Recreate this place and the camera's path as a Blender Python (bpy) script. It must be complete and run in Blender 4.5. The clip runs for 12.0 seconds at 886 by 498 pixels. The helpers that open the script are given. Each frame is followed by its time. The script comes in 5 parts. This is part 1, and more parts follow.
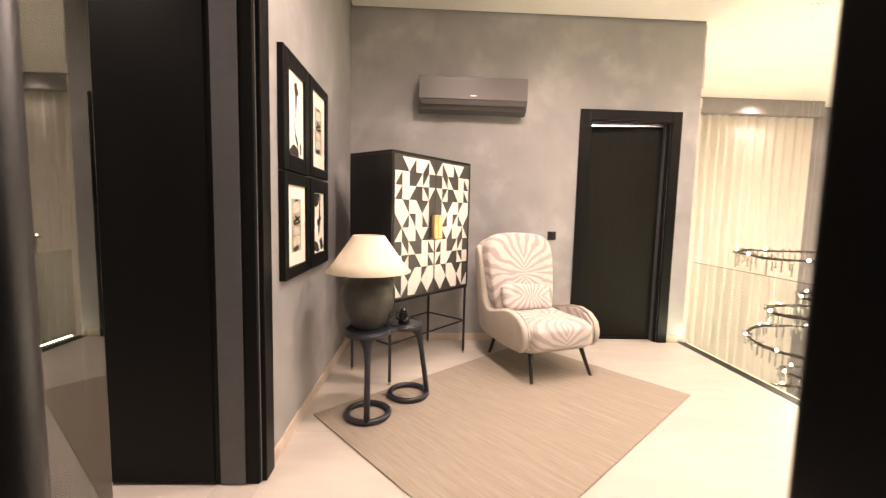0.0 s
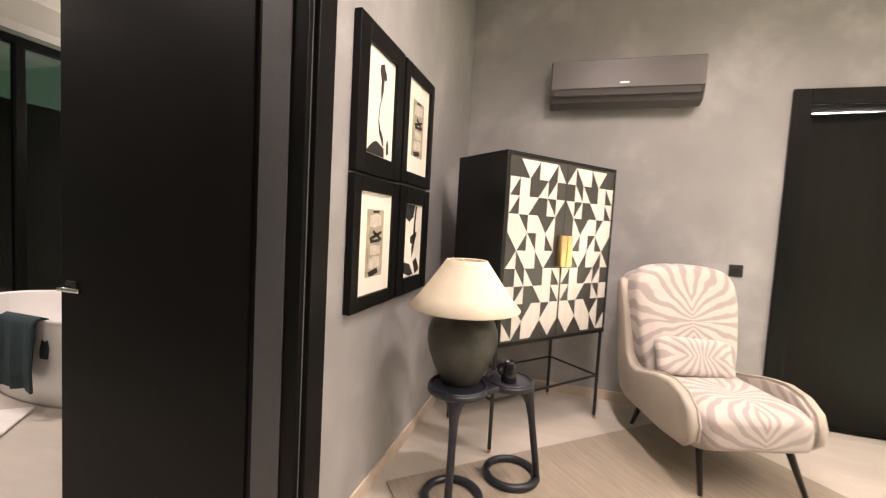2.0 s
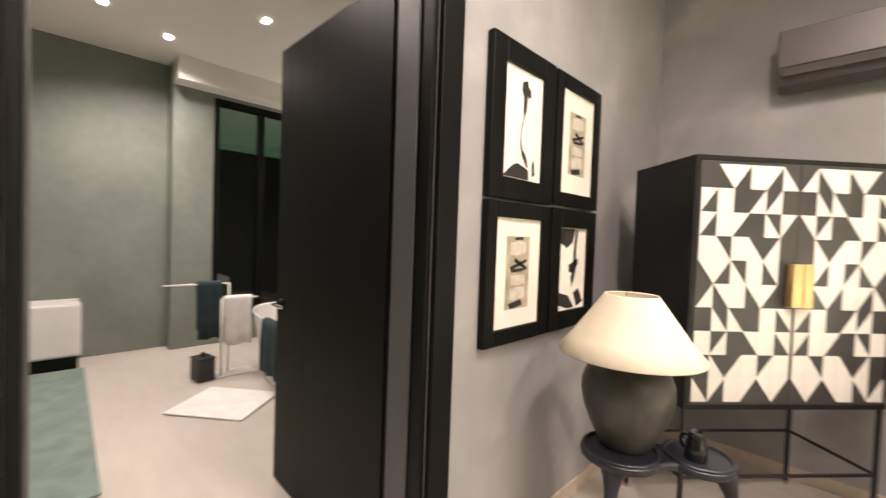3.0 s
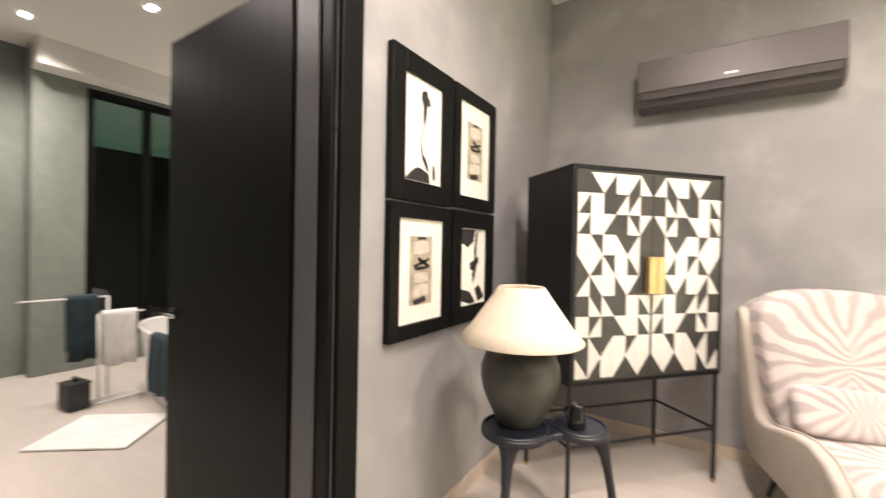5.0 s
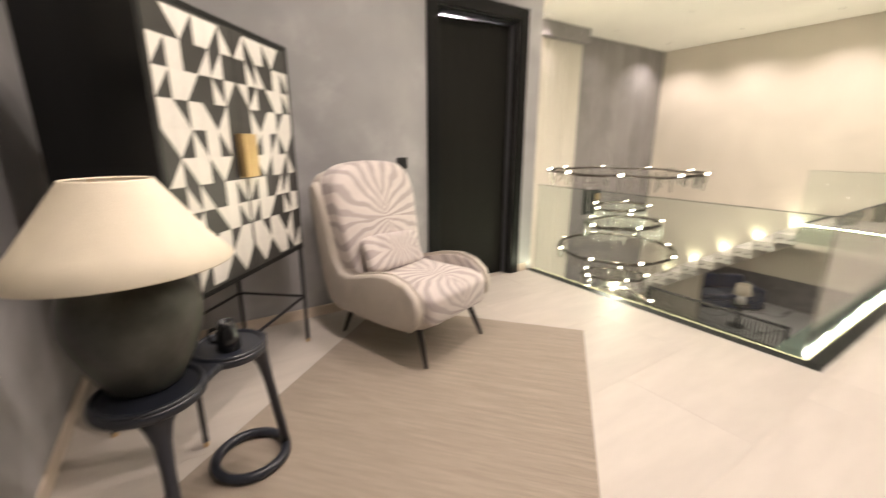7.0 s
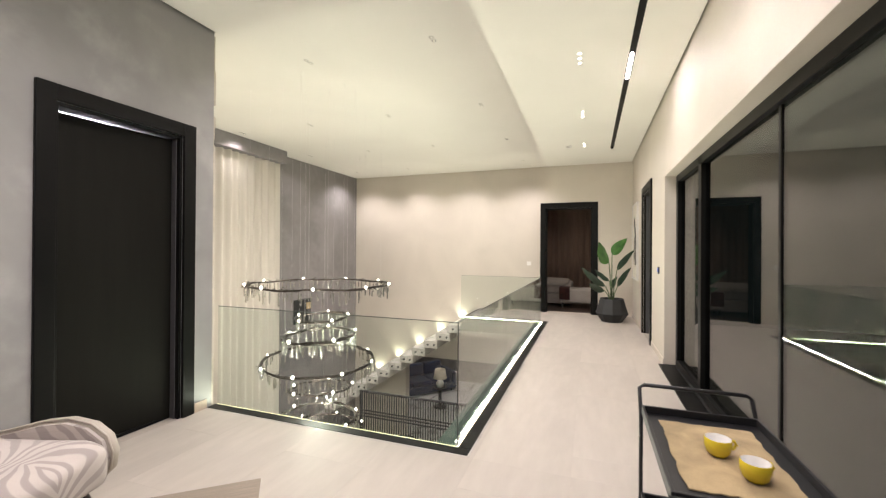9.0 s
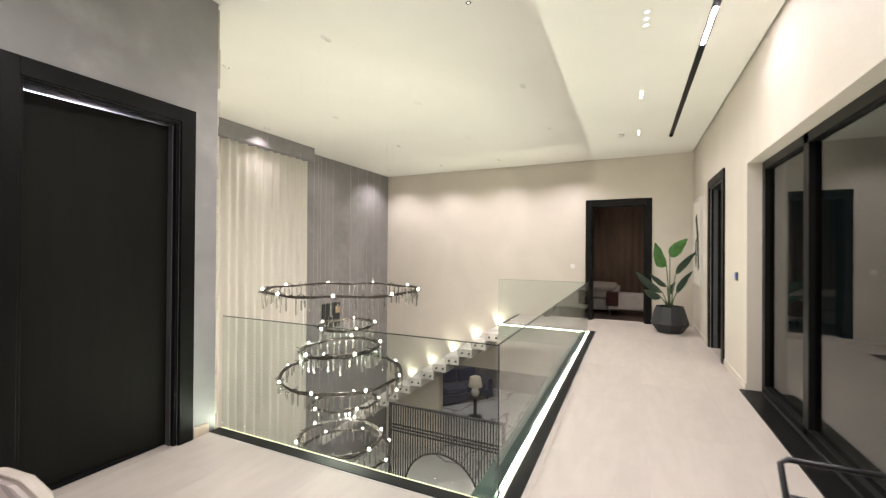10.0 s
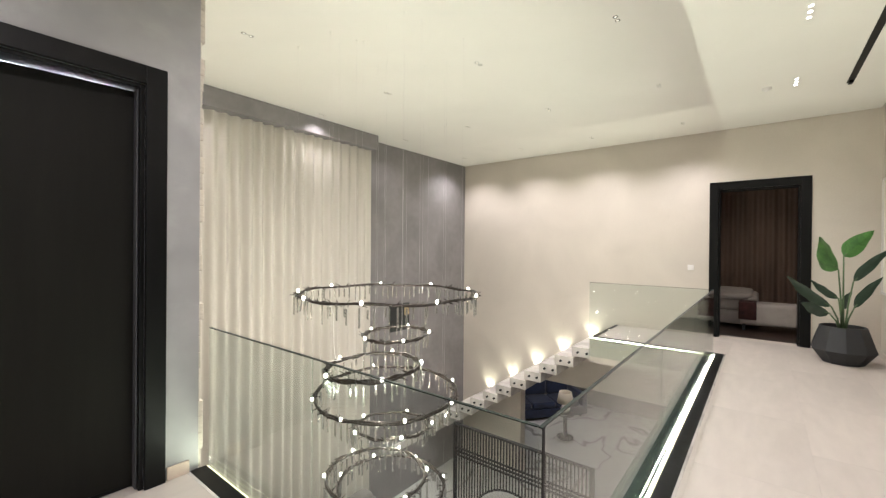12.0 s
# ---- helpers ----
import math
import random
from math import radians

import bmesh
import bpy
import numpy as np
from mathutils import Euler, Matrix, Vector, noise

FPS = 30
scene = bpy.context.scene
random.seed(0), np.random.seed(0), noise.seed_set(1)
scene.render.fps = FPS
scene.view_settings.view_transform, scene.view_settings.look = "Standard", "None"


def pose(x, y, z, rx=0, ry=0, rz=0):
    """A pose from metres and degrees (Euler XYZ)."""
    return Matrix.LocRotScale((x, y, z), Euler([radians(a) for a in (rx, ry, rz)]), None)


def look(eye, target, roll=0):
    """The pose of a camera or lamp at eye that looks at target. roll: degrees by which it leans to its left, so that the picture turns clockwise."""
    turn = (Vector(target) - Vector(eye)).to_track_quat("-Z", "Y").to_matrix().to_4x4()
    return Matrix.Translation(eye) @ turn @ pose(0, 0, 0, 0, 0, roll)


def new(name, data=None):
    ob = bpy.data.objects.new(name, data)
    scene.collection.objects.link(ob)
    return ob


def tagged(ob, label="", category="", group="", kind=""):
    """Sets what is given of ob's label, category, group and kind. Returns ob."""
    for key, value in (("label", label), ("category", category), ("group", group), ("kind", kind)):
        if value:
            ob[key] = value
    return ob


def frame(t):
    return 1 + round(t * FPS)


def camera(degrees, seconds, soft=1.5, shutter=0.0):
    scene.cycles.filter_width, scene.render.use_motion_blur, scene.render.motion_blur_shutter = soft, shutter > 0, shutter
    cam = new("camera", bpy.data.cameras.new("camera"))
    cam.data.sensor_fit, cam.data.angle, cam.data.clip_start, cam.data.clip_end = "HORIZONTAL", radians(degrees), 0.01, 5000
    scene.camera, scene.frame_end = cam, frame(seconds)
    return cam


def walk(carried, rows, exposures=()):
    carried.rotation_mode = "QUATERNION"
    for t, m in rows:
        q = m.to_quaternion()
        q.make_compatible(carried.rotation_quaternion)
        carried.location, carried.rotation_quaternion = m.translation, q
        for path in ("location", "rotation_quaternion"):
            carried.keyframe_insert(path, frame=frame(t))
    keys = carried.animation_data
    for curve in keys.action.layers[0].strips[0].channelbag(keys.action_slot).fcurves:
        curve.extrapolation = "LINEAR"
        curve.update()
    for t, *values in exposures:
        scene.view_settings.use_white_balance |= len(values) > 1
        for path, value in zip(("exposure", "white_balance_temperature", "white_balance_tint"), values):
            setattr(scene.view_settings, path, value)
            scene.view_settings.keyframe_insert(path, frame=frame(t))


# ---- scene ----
cam = camera(95.1, 12.0, 1.25, 0.4)
PATH = [
    (0, (0.133, 0.122, 1.287), (0.215, 2.113, 1.107), 1.4),
    (0.5, (0.128, 0.237, 1.289), (0.055, 2.23, 1.14), 1.7),
    (1, (0.088, 0.377, 1.292), (-0.141, 2.359, 1.16), 2.2),
    (1.5, (0.09, 0.545, 1.281), (-0.285, 2.505, 1.15), 2.8),
    (2, (0.204, 0.795, 1.299), (-0.363, 2.708, 1.173), 3.2),
    (2.5, (0.245, 0.983, 1.305), (-0.648, 2.77, 1.211), 3.2),
    (3, (0.354, 1.04, 1.33), (-1.058, 2.456, 1.27), 2.0),
    (3.2, (0.447, 1.016, 1.337), (-1.113, 2.265, 1.269), 1.8),
    (3.6, (0.593, 0.991, 1.333), (-1.137, 1.993, 1.286), 1.6),
    (4, (0.656, 0.996, 1.308), (-1.086, 1.978, 1.319), 1.6),
    (4.4, (0.633, 1.012, 1.287), (-0.986, 2.185, 1.339), 1.5),
    (4.8, (0.52, 1.017, 1.292), (-0.795, 2.523, 1.315), 1.3),
    (5, (0.44, 1.013, 1.305), (-0.653, 2.687, 1.287), 1.1),
    (5.5, (0.283, 1.016, 1.305), (-0.292, 2.926, 1.161), -0.3),
    (6, (0.177, 1.158, 1.27), (-0.019, 3.11, 0.877), -1.7),
    (6.5, (0.095, 1.268, 1.243), (0.43, 3.154, 0.667), -1.4),
    (7, (-0.077, 1.31, 1.219), (0.979, 2.933, 0.719), -0.0),
    (7.5, (-0.106, 1.215, 1.28), (1.508, 2.374, 1.053), 0.6),
    (7.7, (-0.088, 1.191, 1.314), (1.65, 2.171, 1.183), 0.7),
    (8.1, (-0.041, 1.137, 1.352), (1.828, 1.849, 1.348), 0.7),
    (8.5, (0.040, 1.094, 1.350), (1.938, 1.726, 1.377), 0.5),
    (8.9, (0.173, 1.096, 1.337), (2.059, 1.761, 1.349), 0.4),
    (9.3, (0.376, 1.174, 1.345), (2.239, 1.901, 1.344), 0.4),
    (9.5, (0.498, 1.238, 1.359), (2.352, 1.988, 1.361), 0.5),
    (10, (0.756, 1.307, 1.347), (2.571, 2.147, 1.358), 0.4),
    (10.5, (1.072, 1.323, 1.36), (2.819, 2.297, 1.385), 0.4),
    (11, (1.3, 1.361, 1.369), (2.99, 2.43, 1.391), 0.5),
    (11.5, (1.556, 1.442, 1.369), (3.176, 2.614, 1.386), 0.5),
    (12, (1.794, 1.468, 1.347), (3.364, 2.707, 1.339), 0.5),
]
EXPOSURES = [(0.0, 1.65, 7150, 19), (1.5, 1.45, 6700, 15), (3.0, 1.55, 6550, 11), (5.0, 1.74, 6350, 10), (6.5, 1.35, 6450, 10), (7.5, 0.93, 6250, 10), (9.5, 0.9, 5800, 9), (12.0, 0.83, 5650, 8)]
walk(cam, [(t, look(eye, target, roll)) for t, eye, target, roll in PATH], EXPOSURES)

# ---- world: night sky outside ----
world = bpy.data.worlds.new("night")
world.use_nodes = True
world.node_tree.nodes["Background"].inputs[0].default_value = (0.010, 0.013, 0.012, 1)
world.node_tree.nodes["Background"].inputs[1].default_value = 1.0
scene.world = world

# ---- plan (metres) ----
WEST, NORTH, EAST, SOUTH = -0.62, 4.13, 9.34, 0.27   # inner faces of the gallery
BACK = 6.80                                          # north wall of the double-height void
VX0, VX1, VY0 = 2.74, 8.15, 1.83                     # outer edge of the void's black kerb
WALL_END = 2.80                                      # where the sitting corner's wall ends
CEIL, LOWER = 3.18, -3.30
STAIR_Y = 3.50


def spot(name, x, y, z, watts, degrees=95, blend=0.9, colour=(1.0, 0.86, 0.68), size=0.035, target=None):
    data = bpy.data.lights.new(name, "SPOT")
    data.energy, data.spot_size, data.spot_blend, data.color, data.shadow_soft_size = watts, radians(degrees), blend, colour, size
    ob = new(name, data)
    ob.matrix_basis = look((x, y, z), target or (x, y, z - 1))
    return ob


WARM = (1.0, 0.82, 0.62)
NEUTRAL = (1.0, 0.845, 0.76)
SPOTS = [(x, y) for x in (3.50, 5.18, 6.85, 8.58) for y in (2.40, 3.71, 5.00, 6.30)]
for x, y in SPOTS:
    if x > 8:
        spot("spot_light", x, y, CEIL - 0.03, 52, 132, 0.8, NEUTRAL)
    elif y > 6:
        spot("spot_light", x, y, CEIL - 0.03, 13, 130, 0.9, NEUTRAL)
    else:
        spot("spot_light", x, y, CEIL - 0.03, 30, 145, 1.0, NEUTRAL)
for x, y, sx, sy in ((2.885, 3.05, 0.02, 2.1), (5.42, 1.9455, 5.1, 0.0025), (7.9345, 2.72, 0.0025, 1.5)):
    line = bpy.data.lights.new("edge_light", "AREA")
    line.shape, line.size, line.size_y, line.energy, line.color = "RECTANGLE", sx, sy, 5.2 * max(sx, sy), (1.0, 0.95, 0.68)
    new("edge_light", line).matrix_basis = pose(x, y, 0.012, 180, 0, 0)
for x in (0.95, 2.62, 4.29, 5.97, 7.62):
    spot("spot_light", x, 1.20, CEIL - 0.03, 32 if x > 4 else 27, 160, 1.0, NEUTRAL)
# unseen spots: narrow pair inferred from light pools, wide pair added for overall brightness
for x, y, watts, degrees in ((0.42, 2.98, 46, 64), (1.12, 3.42, 10, 62), (0.60, 2.10, 52, 168), (1.82, 2.40, 46, 168)):
    spot("spot_light", x, y, CEIL - 0.03, watts, degrees, 0.8, NEUTRAL)
# unseen lamps without fixtures, added to light the lower storey
for x, y in ((1.2, 3.0), (11.8, 5.2), (7.4, 1.2)):
    spot("spot_light", x, y, -0.40, 60, 140, 1.0, NEUTRAL)
CHANDELIER = [(4.66, 4.42, 0.885, 0.875, 9), (4.94, 4.60, 0.40, 0.345, 5), (4.03, 3.95, 0.376, 0.375, 5), (4.63, 4.41, -0.09, 0.69, 8), (4.81, 4.51, -0.52, 0.40, 5), (4.20, 4.08, -0.62, 0.42, 6), (4.66, 4.36, -1.02, 0.52, 7)]


# ---- materials ----
def mat(name, colour, rough=0.5, metal=0.0, vary=0.08, scale=3.0, fine=60.0, bump=0.1, stretch=(1, 1, 1), gloss=0.5, emit=None, power=0.0,
        tone=None, island=0.0, coat=0.0, rough_vary=0.08, sheen=0.0):
    """A surface with variation at two scales (cloudy stains and fine grain), relief and an uneven gloss."""
    m = bpy.data.materials.new(name)
    m.use_nodes = True
    nt = m.node_tree
    n, link = nt.nodes, nt.links.new
    b = n["Principled BSDF"]
    b.inputs["Metallic"].default_value = metal
    b.inputs["Specular IOR Level"].default_value = gloss
    b.inputs["Coat Weight"].default_value = coat
    b.inputs["Sheen Weight"].default_value = sheen
    tc = n.new("ShaderNodeTexCoord")
    mp = n.new("ShaderNodeMapping")
    mp.inputs["Scale"].default_value = stretch
    link(tc.outputs["Object"], mp.inputs["Vector"])
    big, small = n.new("ShaderNodeTexNoise"), n.new("ShaderNodeTexNoise")
    big.inputs["Scale"].default_value, big.inputs["Detail"].default_value = scale, 5
    big.inputs["Distortion"].default_value = 0.6
    small.inputs["Scale"].default_value, small.inputs["Detail"].default_value = fine, 3
    for t in (big, small):
        link(mp.outputs["Vector"], t.inputs["Vector"])
    other = tone or tuple(c * (1 - 3.2 * vary) for c in colour)
    lift = tuple(min(1, c * (1 + 1.2 * vary)) for c in colour)
    ramp = n.new("ShaderNodeValToRGB")
    ramp.color_ramp.elements[0].position, ramp.color_ramp.elements[1].position = 0.28, 0.72
    ramp.color_ramp.elements[0].color, ramp.color_ramp.elements[1].color = (*other, 1), (*lift, 1)
    link(big.outputs["Fac"], ramp.inputs["Fac"])
    mix = n.new("ShaderNodeMix")
    mix.data_type, mix.blend_type = "RGBA", "OVERLAY"
    mix.inputs["Factor"].default_value = min(1.0, vary * 3)
    link(ramp.outputs["Color"], mix.inputs["A"])
    link(small.outputs["Color"], mix.inputs["B"])
    bw = n.new("ShaderNodeRGBToBW")
    link(small.outputs["Color"], bw.inputs[0])
    link(bw.outputs[0], mix.inputs["B"])
    out = mix.outputs["Result"]
    if island:
        info = n.new("ShaderNodeObjectInfo")
        hsv = n.new("ShaderNodeHueSaturation")
        rng = n.new("ShaderNodeMapRange")
        rng.inputs["To Min"].default_value, rng.inputs["To Max"].default_value = 1 - island, 1 + island
        link(info.outputs["Random"], rng.inputs["Value"])
        link(rng.outputs["Result"], hsv.inputs["Value"])
        link(out, hsv.inputs["Color"])
        out = hsv.outputs["Color"]
    link(out, b.inputs["Base Color"])
    rr = n.new("ShaderNodeMapRange")
    rr.inputs["To Min"].default_value, rr.inputs["To Max"].default_value = max(0.02, rough - rough_vary), min(1, rough + rough_vary)
    link(big.outputs["Fac"], rr.inputs["Value"])
    link(rr.outputs["Result"], b.inputs["Roughness"])
    if bump:
        bp = n.new("ShaderNodeBump")
        bp.inputs["Strength"].default_value, bp.inputs["Distance"].default_value = bump, 0.004
        link(small.outputs["Fac"], bp.inputs["Height"])
        link(bp.outputs["Normal"], b.inputs["Normal"])
    if emit:
        b.inputs["Emission Color"].default_value = (*emit, 1)
        b.inputs["Emission Strength"].default_value = power
    return m


def glass_mat(name, colour, rough=0.0, base=0.05):
    """Architectural glass: clear with a slight tint, its gloss growing towards grazing angles."""
    m = bpy.data.materials.new(name)
    m.use_nodes = True
    nt = m.node_tree
    nt.nodes.clear()
    out = nt.nodes.new("ShaderNodeOutputMaterial")
    mix, tr, gl, lw = (nt.nodes.new("ShaderNode" + k) for k in ("MixShader", "BsdfTransparent", "BsdfGlossy", "LayerWeight"))
    tr.inputs["Color"].default_value = (*colour, 1)
    gl.inputs["Roughness"].default_value = rough
    lw.inputs["Blend"].default_value = 0.5
    power, ramp = nt.nodes.new("ShaderNodeMath"), nt.nodes.new("ShaderNodeMath")
    power.operation, power.inputs[1].default_value = "POWER", 5.0
    ramp.operation, ramp.inputs[1].default_value, ramp.inputs[2].default_value = "MULTIPLY_ADD", 1.0 - base, base
    nt.links.new(lw.outputs["Facing"], power.inputs[0])
    nt.links.new(power.outputs[0], ramp.inputs[0])
    nt.links.new(ramp.outputs[0], mix.inputs[0])
    nt.links.new(tr.outputs[0], mix.inputs[1])
    nt.links.new(gl.outputs[0], mix.inputs[2])
    nt.links.new(mix.outputs[0], out.inputs[0])
    return m


